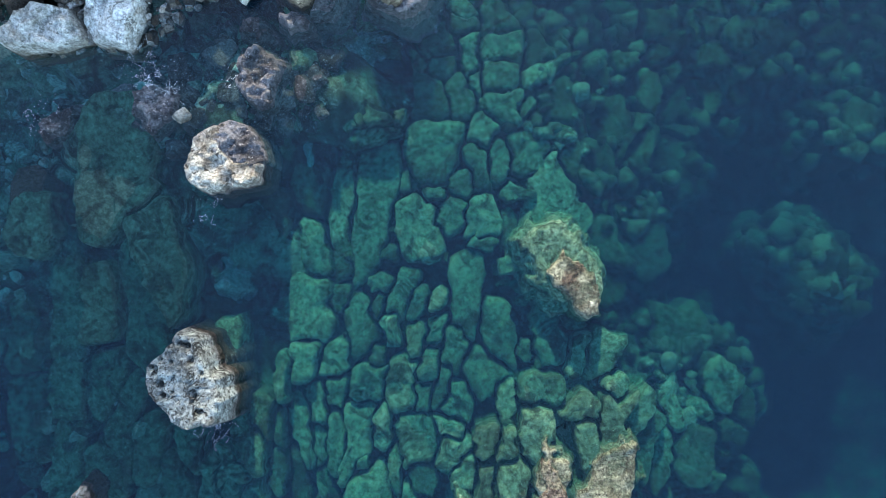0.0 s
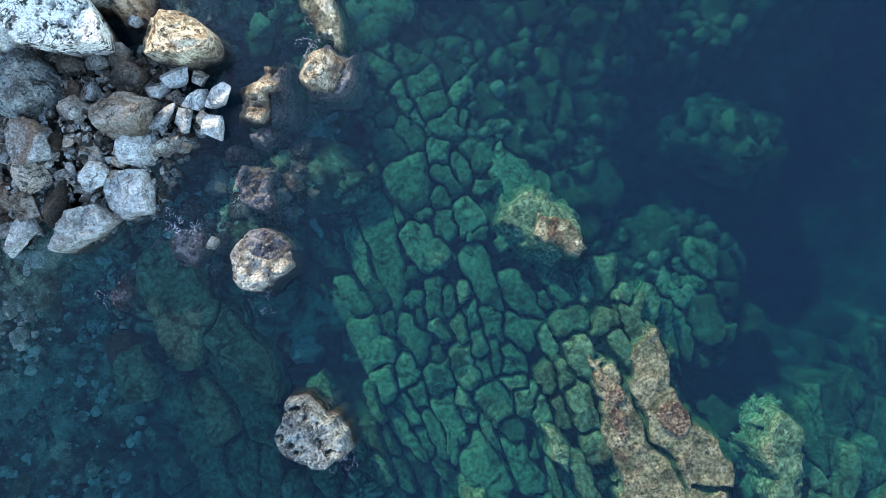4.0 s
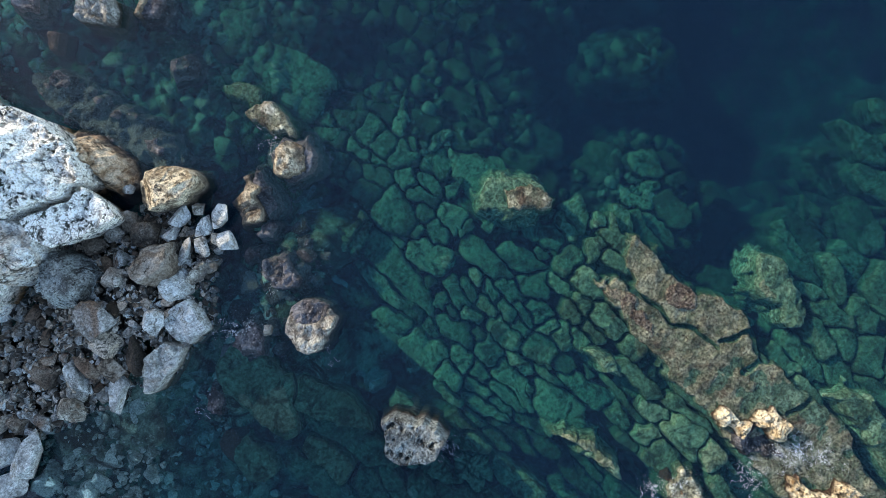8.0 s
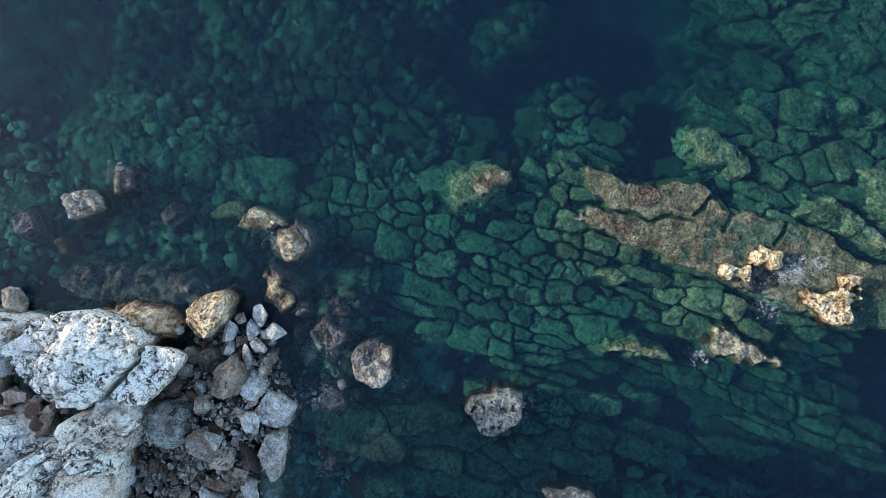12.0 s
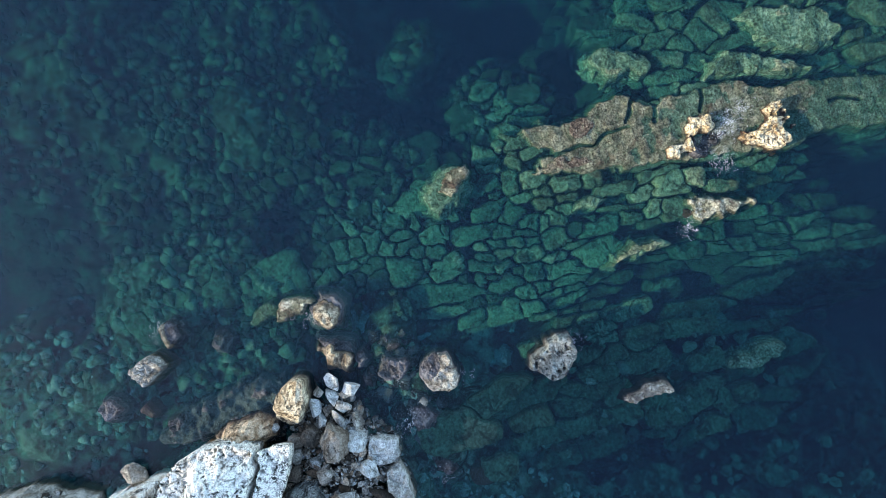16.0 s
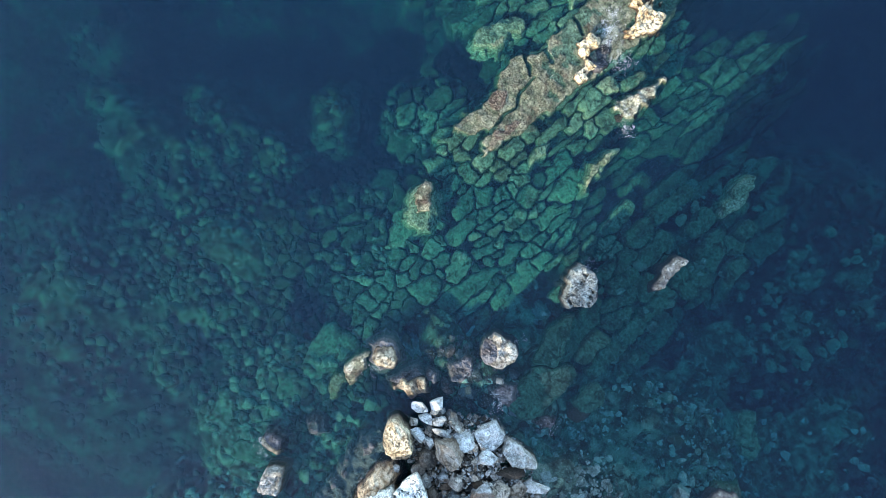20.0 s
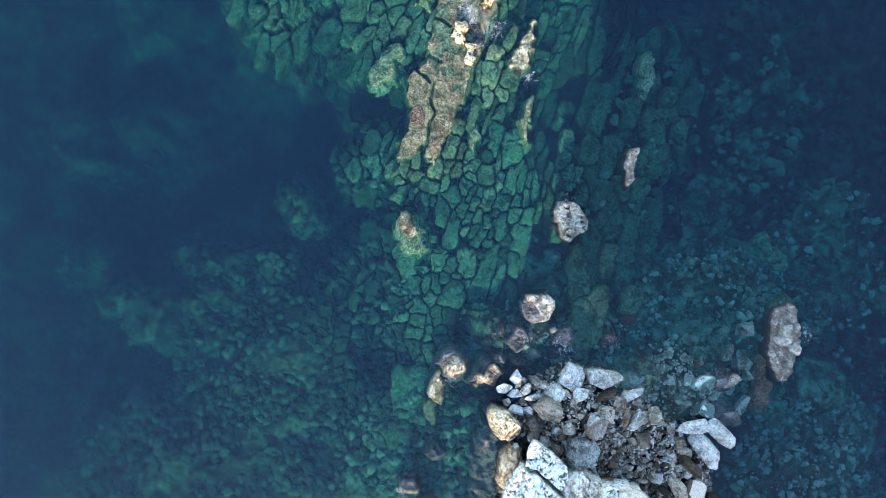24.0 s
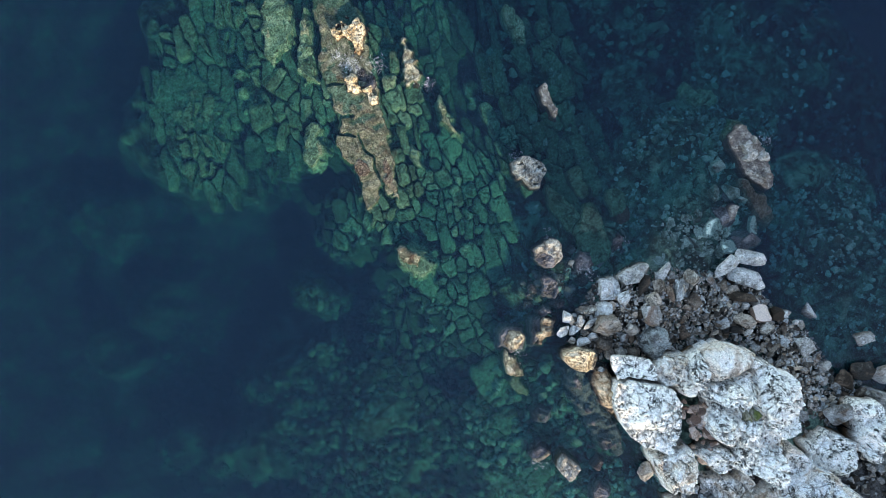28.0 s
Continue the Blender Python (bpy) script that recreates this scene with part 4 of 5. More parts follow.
# pale sand in the hollows
for n, (x, y, rx, ry) in enumerate(((-3.2, 7.2, 1.3, 0.9), (-7.4, -0.2, 0.8, 0.9), (-5.0, 3.6, 0.35, 0.7))):
    poly = [(x + rx * math.cos(a), y + ry * math.sin(a)) for a in np.linspace(0, math.tau, 9)[:-1]]
    tagged(new("sand_patch", body("sand_patch", poly, -2.2, min(float(floor_z(np.array([x]), np.array([y]))[0]) + 0.1, -0.8), SAND, 0.1, 1.2, 0.4, 0.08, 1.0, seed=160 + n)), "pale sand between the drowned rocks", "sand", kind="stuff")

# the green shelf beside the reef, split into long strips by wide dark cracks
def strip(n, poly, top, joints, material=None):
    tagged(new("outcrop", body("outcrop", poly, -3.0, top, material or ALGAE, 0.1, 1.3, 0.6, 0.1, 0.8, seed=140 + n, grow=0.2, blocks=joints)),
           "green algae-covered rock strip of the drowned shelf", "reef", "strips of the shelf")


def ledge(n, label, poly, top, material=None):
    tagged(new("outcrop", body("outcrop", poly, -2.0, top, material or BROWN, 0.06, 0.5, 0.28, 0.12, 0.5, seed=180 + n, grow=0.12)), label, "reef", "small reefs")


ledge(0, "narrow golden-brown reef parallel to the long reef", [(-2.3, -12.5), (-1.4, -12.6), (-1.2, -13.3), (-1.6, -14.4), (-2.1, -16.3), (-2.8, -16.2), (-3.1, -14.2), (-2.9, -13.0)], 0.02)
ledge(1, "slim brown and green reef awash at its tip", [(-3.9, -7.5), (-3.2, -7.9), (-2.8, -9.4), (-3.0, -10.9), (-3.6, -11.3), (-3.8, -10.1), (-3.9, -9.0), (-4.2, -8.0)], -0.2, MEADOW)
ledge(2, "slim greenish reef strip under shallow water", [(-0.5, -6.0), (0.1, -6.6), (0.2, -7.8), (0.0, -9.0), (-0.4, -8.6), (-0.5, -7.8)], -0.28, MEADOW)
ledge(3, "broad pale green platform of the drowned shelf", [(7.7, -17.5), (8.0, -19.2), (6.8, -22.6), (5.1, -23.4), (4.5, -21.7), (4.9, -19.6), (6.0, -18.6)], -0.3, MEADOW)
ledge(4, "long pale green ledge beside the reef", [(5.9, -15.6), (5.9, -17.3), (4.9, -19.2), (3.7, -22.2), (3.4, -21.0), (4.1, -18.0), (4.75, -15.4)], -0.25, MEADOW)
strip(6, [(10.6, -13.6), (11.6, -15.0), (10.8, -19.5), (9.4, -19.0), (9.3, -15.2)], -0.75, 2.4)
strip(7, [(13.2, -11.0), (16.4, -13.6), (18.5, -19.5), (14.0, -22.5), (11.8, -17.0)], -1.35, 3.0)

# ---- white crags above the cove: each a thing, its blocks its parts ----
def new_crag(label, x, y):
    crag = tagged(new("crag"), label, "crag", "limestone crags")
    crag.location = (x, y, 0)
    bpy.context.view_layer.update()
    return crag


def block(crag, seed, name, poly, top, material, tilt=(0.0, 0.0), steps=0.2, joints=1.0, pits=20, fine=True, edge=0.3, jag=0.2, facets=6, bumps=0.23, **more):
    """A block of a crag: its outline, height, stone, slope, ledges, the size of its joints and its pits."""
    me = body(name, poly, -0.8, top, material, 0.05 if fine else 0.1, edge if name != "foot" else 1.0, jag, bumps, 0.9, tilt, facets=facets, facet_drop=0.9, gain=0.58, steps=steps, seed=seed, blocks=joints, pits=pits, grow=0.22, crisp=35, hole_size=0.1, **more)
    part(name, me, crag).matrix_parent_inverse = crag.matrix_world.inverted()


c = new_crag("white limestone crag pitted with black hollows", -9.0, 16.0)
block(c, 50, "block", [(-7.75, 13.45), (-8.75, 13.65), (-10.5, 14.65), (-11.7, 15.6), (-11.9, 16.6), (-11.0, 18.7), (-9.6, 19.8), (-8.0, 18.5), (-7.1, 16.6), (-7.1, 15.0)], 3.4, WHITE, (0.05, 0.03), 0.12, 0.8, 110, under=0.16)
block(c, 51, "block", [(-10.65, 14.33), (-8.93, 13.31), (-8.07, 13.24), (-8.12, 11.61), (-9.24, 12.03), (-10.65, 12.86), (-10.84, 13.65)], 2.4, WHITE, (0.0, 0.06), 0.04, 0.0, 60, edge=0.14, jag=0.1, facets=0, under=0.5, bumps=0.12)
block(c, 52, "foot", [(-7.2, 16.4), (-6.5, 15.1), (-6.5, 13.2), (-7.0, 12.5), (-8.0, 12.8), (-8.2, 14.0), (-7.9, 15.6)], 1.7, RUSTY, (-0.35, 0.0), 0.2, 0.6, 30)
c = new_crag("tan weathered crag with a white corner", -12.5, 14.6)
block(c, 59, "block", [(-10.6, 13.85), (-11.85, 13.2), (-13.4, 13.75), (-14.0, 14.8), (-13.6, 15.9), (-12.4, 16.1), (-11.2, 15.1)], 3.0, TAN, (0.1, 0.1), 0.2, 1.4, 20)
block(c, 60, "block", [(-13.0, 14.2), (-14.4, 13.7), (-14.0, 16.0), (-13.2, 15.9)], 3.3, WHITE, (0.0, 0.1), 0.1, 0.9, 10)
c = new_crag("smooth buff rock shelf", -16.2, 15.0)
block(c, 68, "block", [(-14.7, 13.6), (-16.2, 13.6), (-18.1, 15.2), (-17.8, 16.1), (-16.0, 16.1), (-14.4, 15.9), (-14.2, 14.6)], 3.1, BUFF, (0.0, 0.05), 0.08, 2.0, 6)
c = new_crag("broad white and tan limestone crag with dark cracks", -16.4, 19.0)
block(c, 77, "block", [(-13.7, 15.9), (-17.2, 16.2), (-17.1, 17.6), (-16.5, 18.2), (-14.8, 17.8), (-13.4, 16.9)], 3.8, WHITE, (0.0, 0.06), 0.2, 0.9, 70)
block(c, 78, "block", [(-17.6, 15.2), (-19.9, 17.7), (-19.7, 19.4), (-18.8, 21.3), (-17.4, 21.3), (-16.8, 19.7), (-16.6, 18.6), (-17.3, 17.0)], 4.0, WHITE, (0.04, 0.03), 0.25, 1.1, 90)
block(c, 79, "block", [(-13.8, 17.3), (-15.2, 18.0), (-15.8, 18.9), (-14.9, 20.8), (-13.8, 20.6), (-13.1, 19.7), (-13.1, 18.2)], 3.4, WHITE, (-0.1, 0.0), 0.3, 0.8, 40)
block(c, 80, "block", [(-16.1, 18.5), (-16.5, 19.3), (-14.5, 23.1), (-13.7, 22.3), (-14.6, 20.1)], 3.6, WHITE, (0.0, 0.0), 0.15, 1.0, 30)
block(c, 81, "block", [(-16.6, 19.6), (-17.4, 21.6), (-16.7, 23.9), (-15.9, 24.5), (-14.7, 23.0)], 3.8, WHITE, (0.0, 0.05), 0.25, 0.8, 60)
block(c, 82, "core", [(-13.6, 16.4), (-17.4, 16.4), (-18.8, 18.6), (-17.6, 21.2), (-16.4, 23.6), (-14.6, 23.0), (-13.6, 20.4)], 3.1, TAN, (0.0, 0.0), 0.2, 0.8, 10)
block(c, 83, "moss_patch", [(-15.5, 18.0), (-16.3, 18.3), (-16.6, 19.4), (-15.6, 20.2), (-15.1, 19.2)], 3.4, MOSSY, (0.0, 0.0), 0.1, 0.8, 4)
c = new_crag("small crag stained orange and white", -10.0, 21.4)
block(c, 86, "block", [(-8.6, 19.8), (-11.0, 20.0), (-11.3, 21.2), (-10.4, 23.2), (-8.9, 22.8)], 3.3, TAN, (0.0, -0.05), 0.25, 0.9, 30)
c = new_crag("pale crag between the larger ones", -13.0, 22.6)
block(c, 95, "block", [(-11.5, 20.6), (-13.6, 20.8), (-14.2, 22.6), (-12.4, 22.6)], 3.0, WHITE, (0.0, 0.05), 0.3, 0.9, 20)
block(c, 96, "block", [(-11.6, 23.0), (-14.4, 23.4), (-15.0, 25.2), (-12.0, 25.6)], 2.4, TAN, (0.0, 0.05), 0.3, 0.9, 10)
c = new_crag("long tan crag sloping down to the rubble", -17.0, 28.0)
block(c, 104, "block", [(-15.9, 24.6), (-18.0, 22.2), (-20.0, 25.5), (-22, 29), (-24, 34), (-13, 36), (-12.5, 26)], 3.8, TAN, (0.0, 0.05), 0.4, 1.2, 60, False)
c = new_crag("pale crag at the foot of the headland", -10.0, 30.0)
block(c, 113, "block", [(-8.6, 23.6), (-11.8, 24.4), (-12.0, 30), (-12.5, 38), (-7.8, 36), (-7.2, 27)], 3.0, CLEAN, (0.0, 0.06), 0.4, 1.2, 40, False)
c = new_crag("pale grey boulder crag beside the rubble", -21.2, 24.5)
block(c, 122, "block", [(-19.4, 23.0), (-21.1, 22.7), (-23.1, 24.4), (-22.7, 25.9), (-21.1, 26.4), (-19.2, 24.7)], 2.4, WHITE, (0.05, -0.1), 0.3, 1.6, 14)
c = new_crag("grey crag at the edge of the cove", -25.0, 25.0)
block(c, 131, "block", [(-23.5, 21.4), (-25.4, 21.8), (-25.0, 24), (-24.0, 26.2), (-23.1, 25.6), (-23.3, 23.8)], 2.8, WHITE, (0.0, 0.0), 0.3, 1.0, 20, False)
block(c, 132, "block", [(-25.6, 21.4), (-28.0, 22.8), (-32, 28), (-34, 36), (-26, 36), (-24.2, 27)], 2.8, CLEAN, (0.0, 0.05), 0.4, 1.2, 30, False)


# ---- large boulders, each with its own outline ----
def shaped(label, poly, base, top, material, seed, facets=6, edge=0.16, jag=0.16, pits=0, steps=0.08, joints=0.0, bumps=0.08, hole_size=0.07, tilt=(0.0, 0.0), parent=None, name="boulder"):
    me = body(name, poly, base, top, material, 0.045, edge, jag, bumps, 0.4, tilt, seed=seed, facets=max(facets + 2, 0) if facets else 0, pits=pits, steps=steps, blocks=joints, grow=0.08, gain=0.55, crisp=32, hole_size=hole_size)
    ob = new(name, me)
    if parent:
        ob.parent = parent
        return tagged(ob, label)
    return tagged(ob, label, "boulder")


lone = shaped("pitted pale boulder standing alone in the water", [(-8.0, -1.85), (-7.5, -1.95), (-7.45, -2.3), (-7.05, -2.9), (-6.75, -3.0), (-6.6, -3.75), (-6.7, -4.2), (-7.5, -4.3), (-8.05, -4.2), (-8.5, -3.75), (-9.0, -3.2), (-8.95, -2.8), (-8.45, -2.4)],
              -1.4, 1.0, PITTED, 201, -2, 0.16, 0.14, 26, 0.05, 0.0, tilt=(0.26, -0.12), hole_size=0.1, bumps=0.11)
# dark drowned body put in for the shadow under the lone boulder's top
shaped("purple-brown foot, wet rock; put in for shadow at the lone boulder", [(-7.75, -1.9), (-7.25, -2.0), (-6.8, -2.5), (-6.85, -3.2), (-7.3, -3.2), (-7.75, -2.5)], -1.4, -0.3, PURPLE, 202, 0, 0.4, parent=lone, name="foot")
shaped("golden limestone boulder with a pale top at the water's edge", [(-6.8, 12.35), (-6.2, 12.55), (-5.65, 12.1), (-5.05, 10.9), (-5.3, 10.4), (-6.1, 10.35), (-6.65, 10.5), (-7.35, 11.0), (-7.5, 11.9)], -0.8, 1.75, GOLD, 203, 5, 0.12)
tan = shaped("tan boulder with a pale rim and wet dark top, awash", [(-7.5, 4.06), (-6.91, 4.22), (-6.76, 3.91), (-6.99, 3.49), (-6.56, 3.14), (-5.86, 3.01), (-5.98, 2.45), (-6.57, 2.19), (-7.43, 2.03), (-7.88, 2.38), (-8.04, 2.85), (-7.84, 3.78)], -1.2, 0.5, DRAB, 204, 0, 0.22, jag=0.12, steps=0.08, tilt=(-0.08, -0.04), bumps=0.14)
golden = shaped("golden boulder awash beside a brown reef", [(-2.15, 9.09), (-1.62, 8.87), (-1.34, 8.33), (-1.53, 7.79), (-2.07, 7.65), (-2.8, 8.1), (-2.9, 8.5), (-2.6, 8.8)], -1.2, 0.75, GOLD, 205, 5, 0.16, steps=0.1)
notched = shaped("notched tan boulder in shallow water", [(-4.0, 9.64), (-3.46, 9.44), (-3.85, 8.56), (-4.22, 8.4), (-4.38, 8.1), (-4.87, 7.57), (-5.72, 8.08), (-5.14, 9.15), (-4.39, 9.0)], -1.2, 0.7, GOLD, 206, 5, 0.2, steps=0.15)
shaped("purple-brown foot, wet rock; put in for shadow at the lone boulder", [(-7.0, 4.3), (-6.4, 4.1), (-6.0, 3.6), (-5.75, 3.05), (-6.2, 2.85), (-6.95, 3.0), (-7.3, 3.5), (-7.15, 4.0)], -1.2, 0.4, PURPLE, 232, 0, 0.22, tilt=(-0.12, -0.1), bumps=0.16, parent=tan, name="foot")
shaped("purple-brown foot, wet rock; put in for shadow at the lone boulder", [(-2.6, 9.5), (-1.6, 9.4), (-0.85, 8.5), (-1.1, 7.4), (-2.0, 7.2), (-3.05, 7.8), (-3.1, 8.7)], -1.2, -0.02, PURPLE, 233, 0, 0.4, parent=golden, name="foot")
shaped("purple-brown foot, wet rock; put in for shadow at the lone boulder", [(-4.3, 9.2), (-3.3, 9.4), (-3.4, 8.2), (-3.9, 7.3), (-4.9, 7.35), (-4.6, 8.4)], -1.2, -0.04, PURPLE, 234, 0, 0.4, parent=notched, name="foot")
shaped("large brown boulder among the rubble", [(-9.4, 10.5), (-8.4, 10.3), (-7.9, 9.75), (-8.45, 9.1), (-9.45, 8.65), (-9.9, 9.3), (-10.1, 10.3)], -0.5, 1.6, UMBER, 207, 5, 0.15, steps=0.1)
shaped("large blue-grey boulder among the rubble", [(-11.3, 13.2), (-10.9, 12.3), (-11.0, 11.2), (-12.3, 10.7), (-13.1, 11.5), (-12.8, 12.6)], -0.5, 1.9, PITTED, 208, 5, 0.15, steps=0.1)
shaped("pale square limestone block on the rubble", [(-10.76, 8.09), (-10.02, 8.04), (-9.42, 7.81), (-9.47, 7.21), (-9.79, 6.35), (-10.81, 6.55), (-11.05, 7.02)], -0.6, 0.62, PALE, 209, 0, 0.12, jag=0.07, steps=0.08, tilt=(0.05, 0.06), bumps=0.12)
shaped("wedge-shaped grey and white boulder at the waterline", [(-13.64, 6.66), (-13.23, 7.05), (-12.44, 7.63), (-11.4, 7.44), (-11.2, 7.07), (-11.03, 6.56), (-12.03, 6.29), (-13.17, 6.32), (-13.61, 6.51)], -0.6, 0.55, CLEAN, 210, 0, 0.2, jag=0.08, steps=0.16, tilt=(0.04, 0.12), bumps=0.16)
AWASH = [
    (219, 0.08, [(-9.38, 5.63), (-8.22, 5.21), (-8.41, 4.31), (-9.33, 3.76), (-9.98, 4.43), (-10.06, 5.33)]),
    (220, 0.06, [(-6.83, 6.41), (-6.16, 6.57), (-5.27, 6.12), (-5.58, 4.68), (-5.98, 4.1), (-6.44, 4.57), (-6.91, 5.41)]),
    (221, 0.02, [(-6.81, 7.56), (-6.07, 7.47), (-5.9, 6.91), (-6.38, 6.5), (-6.92, 6.89)]),
    (222, 0.06, [(-5.82, 7.71), (-4.83, 7.76), (-4.56, 7.01), (-5.25, 6.69), (-5.77, 7.12)]),
    (223, 0.05, [(-12.57, 5.0), (-11.6, 4.94), (-11.67, 3.87), (-12.59, 3.62), (-12.83, 4.32)]),
]
for seed, top, outline in AWASH:
    shaped("dark purple-brown boulder awash in front of the rubble", outline, -1.3, top, PURPLE, seed, 0, 0.4, jag=0.2, steps=0.1, bumps=0.24)
shaped("dull green boulder under shallow water", [(-5.37, 6.51), (-4.72, 6.72), (-4.29, 6.44), (-4.6, 5.68), (-5.28, 5.79)], -1.4, -0.3, ALGAE, 224, 0, 0.4, jag=0.12, steps=0.0)
long_rock = shaped("long grey-brown rock breaking the water, with a pale crest", [(-22.7, -0.4), (-23.5, -0.8), (-24.3, -0.6), (-24.65, 0.52), (-24.91, 1.36), (-25.07, 2.59), (-24.78, 4.6), (-24.08, 4.83), (-23.52, 4.09), (-22.88, 2.83), (-22.68, 1.59), (-22.6, 0.35)], -1.2, 0.34, DRAB, 211, 0, 0.3, steps=0.2)
shaped("pale pitted crest", [(-23.35, 0.63), (-23.96, 0.55), (-24.3, 0.9), (-24.26, 2.12), (-23.57, 2.27), (-23.03, 1.82), (-23.38, 1.44)], -0.6, 0.65, CLEAN, 212, 5, 0.2, pits=6, parent=long_rock, name="crest")
shaped("pale pitted crest", [(-24.14, 2.11), (-24.59, 1.33), (-24.98, 1.56), (-25.07, 2.59), (-24.22, 2.72)], -0.6, 0.55, CLEAN, 216, 5, 0.2, parent=long_rock, name="crest")
shaped("drowned brown ledge", [(-22.42, -0.54), (-23.06, -1.02), (-23.7, -1.57), (-24.48, -1.19), (-24.8, -0.07), (-24.36, 0.58), (-22.56, 0.36)], -1.4, -0.12, BROWN, 217, 0, 0.5, parent=long_rock, name="ledge")
shaped("drowned purple-brown ledge", [(-22.59, 3.01), (-23.18, 3.25), (-23.7, 4.51), (-24.2, 4.88), (-24.14, 6.99), (-23.51, 7.35), (-22.75, 6.68), (-22.55, 5.45), (-22.4, 4.01)], -1.4, -0.12, UMBER, 213, 0, 0.5, parent=long_rock, name="ledge")
shaped("pale tip of a boulder awash", [(-20.86, 4.71), (-21.39, 4.62), (-21.73, 4.98), (-21.41, 5.56), (-20.66, 5.83), (-20.51, 5.7)], -0.8, 0.3, DRAB, 214, 5, 0.25)
shaped("long low grey rock breaking the shaded water", [(-11.17, -6.11), (-10.83, -6.52), (-10.61, -7.86), (-10.7, -8.79), (-11.22, -8.9), (-11.35, -7.97), (-11.42, -6.68)], -1.4, 0.22, DRAB, 218, 0, 0.25, steps=0.12)

# ---- boulders off the seaward foot of the crag ----
shaped("pale rough limestone boulder off the crag", [(-2.71, 19.95), (-2.28, 19.96), (-1.86, 19.27), (-1.58, 18.53), (-1.93, 18.06), (-2.43, 17.72), (-2.72, 17.96), (-3.36, 19.27), (-3.19, 19.57)], -1.2, 0.5, CLEAN, 240, 0, 0.2, jag=0.12, steps=0.16, bumps=0.2)
awash = shaped("dark wet boulder awash with a pale rim", [(-1.61, 17.55), (-0.79, 17.81), (-0.19, 17.6), (-0.0, 17.04), (-0.48, 16.71), (-1.18, 16.66), (-1.65, 17.02)], -1.2, 0.12, PURPLE, 241, 0, 0.3, jag=0.14, steps=0.08, bumps=0.14)
shaped("pale dry rim", [(-1.63, 17.44), (-0.99, 17.67), (-0.53, 17.73), (-0.17, 17.52), (-0.23, 17.28), (-0.74, 17.44), (-1.53, 17.23)], -0.8, 0.3, GOLD, 242, 0, 0.15, jag=0.06, steps=0.05, bumps=0.1, parent=awash, name="rim")
shaped("narrow tan boulder awash", [(-4.56, 20.2), (-4.32, 19.71), (-5.07, 19.28), (-5.36, 19.68)], -1.2, 0.08, DRAB, 243, 0, 0.25, jag=0.08, steps=0.06)
shaped("purple-brown boulder awash with a white scuff", [(-6.23, 19.07), (-5.53, 18.9), (-5.29, 18.12), (-5.77, 17.73), (-6.43, 18.16), (-6.55, 18.7)], -1.2, 0.05, PURPLE, 244, 0, 0.3, jag=0.12, bumps=0.16)
shaped("rounded grey-purple boulder under shallow water", [(-2.13, 15.47), (-1.26, 15.0), (-1.37, 14.2), (-2.04, 13.96), (-2.94, 14.61), (-2.67, 15.26)], -1.3, -0.14, PURPLE, 245, 0, 0.45, jag=0.08, steps=0.0, bumps=0.1)
shaped("large purple-brown boulder awash, foam on its side", [(-3.97, 22.7), (-3.25, 22.14), (-3.49, 21.42), (-4.25, 20.89), (-4.9, 21.48), (-5.07, 22.24)], -1.3, 0.06, PURPLE, 246, 0, 0.35, jag=0.14, bumps=0.18)

# ---- smaller boulders ----
MATS = {"white": CLEAN, "grey": GREY, "purple": PURPLE}
SMALL_C = [
    (-15.8, 10.4, 0.5, 1.3, 1.1, 0.9, "grey"), (-26.9, 17.7, 0.1, 1.4, 1.0, 0.8, "white"), (-23.8, 14.4, -0.1, 1.3, 0.9, 0.5, "grey"), (-22.8, 14.9, 0.05, 1.0, 0.6, 0.5, "white"),
    (-22.1, 13.8, 0.05, 0.7, 0.6, 0.5, "white"), (-25.8, 19.8, 0.2, 1.9, 1.7, 1.1, "grey"), (-27.2, 20.6, 0.3, 2.1, 1.5, 1.3, "grey"), (-24.4, 20.0, 0.3, 1.7, 1.3, 1.0, "grey"),
    (-7.9, 21.2, 0.1, 1.6, 1.2, 1.0, "white"), (-22.9, 22.0, 1.0, 2.5, 1.7, 1.8, "grey"), (-22.4, 16.6, 0.3, 1.6, 1.2, 1.0, "white"), (-21.3, 13.6, 0.35, 1.3, 1.0, 0.8, "grey"),
]
DROWNED = [
    (-13.3, 2.4, -0.97, 1.5, 1.4, 0.9, "grey"),
    (-20.3, 6.2, -0.82, 1.7, 1.5, 0.7, "purple"), (-21.2, 7.5, -0.62, 2.0, 1.8, 0.8, "purple"), (-21.6, 4.0, -0.62, 1.3, 1.2, 0.6, "purple"),
    (-8.6, 6.0, -0.82, 1.2, 1.0, 0.6, "purple"), (-10.6, 5.0, -0.82, 1.3, 1.0, 0.6, "purple"), (-7.4, 6.4, -0.82, 1.1, 0.9, 0.6, "purple"), (-17.5, 6.6, -0.92, 1.6, 1.2, 0.7, "purple"),
]
KINDS = {"white": "pale limestone boulder in the rubble at the waterline", "grey": "grey-brown boulder in the rubble", "purple": "dark purple-brown boulder under shallow water"}
rng = np.random.default_rng(8)
for n, (x, y, z, a, b, c, kind) in enumerate(SMALL_C + DROWNED):
    boulder("boulder", x, y, z, a, b, c, rng.uniform(0, 360), 500 + n, MATS[kind], KINDS[kind], level=4, group="boulders of the cove", planes=9 + n % 4)

boulder("boulder", -8.3, 4.4, 0.02, 0.55, 0.4, 0.3, 20, 620, CLEAN, "small white stone just out of the water", level=3, group="boulders of the cove")

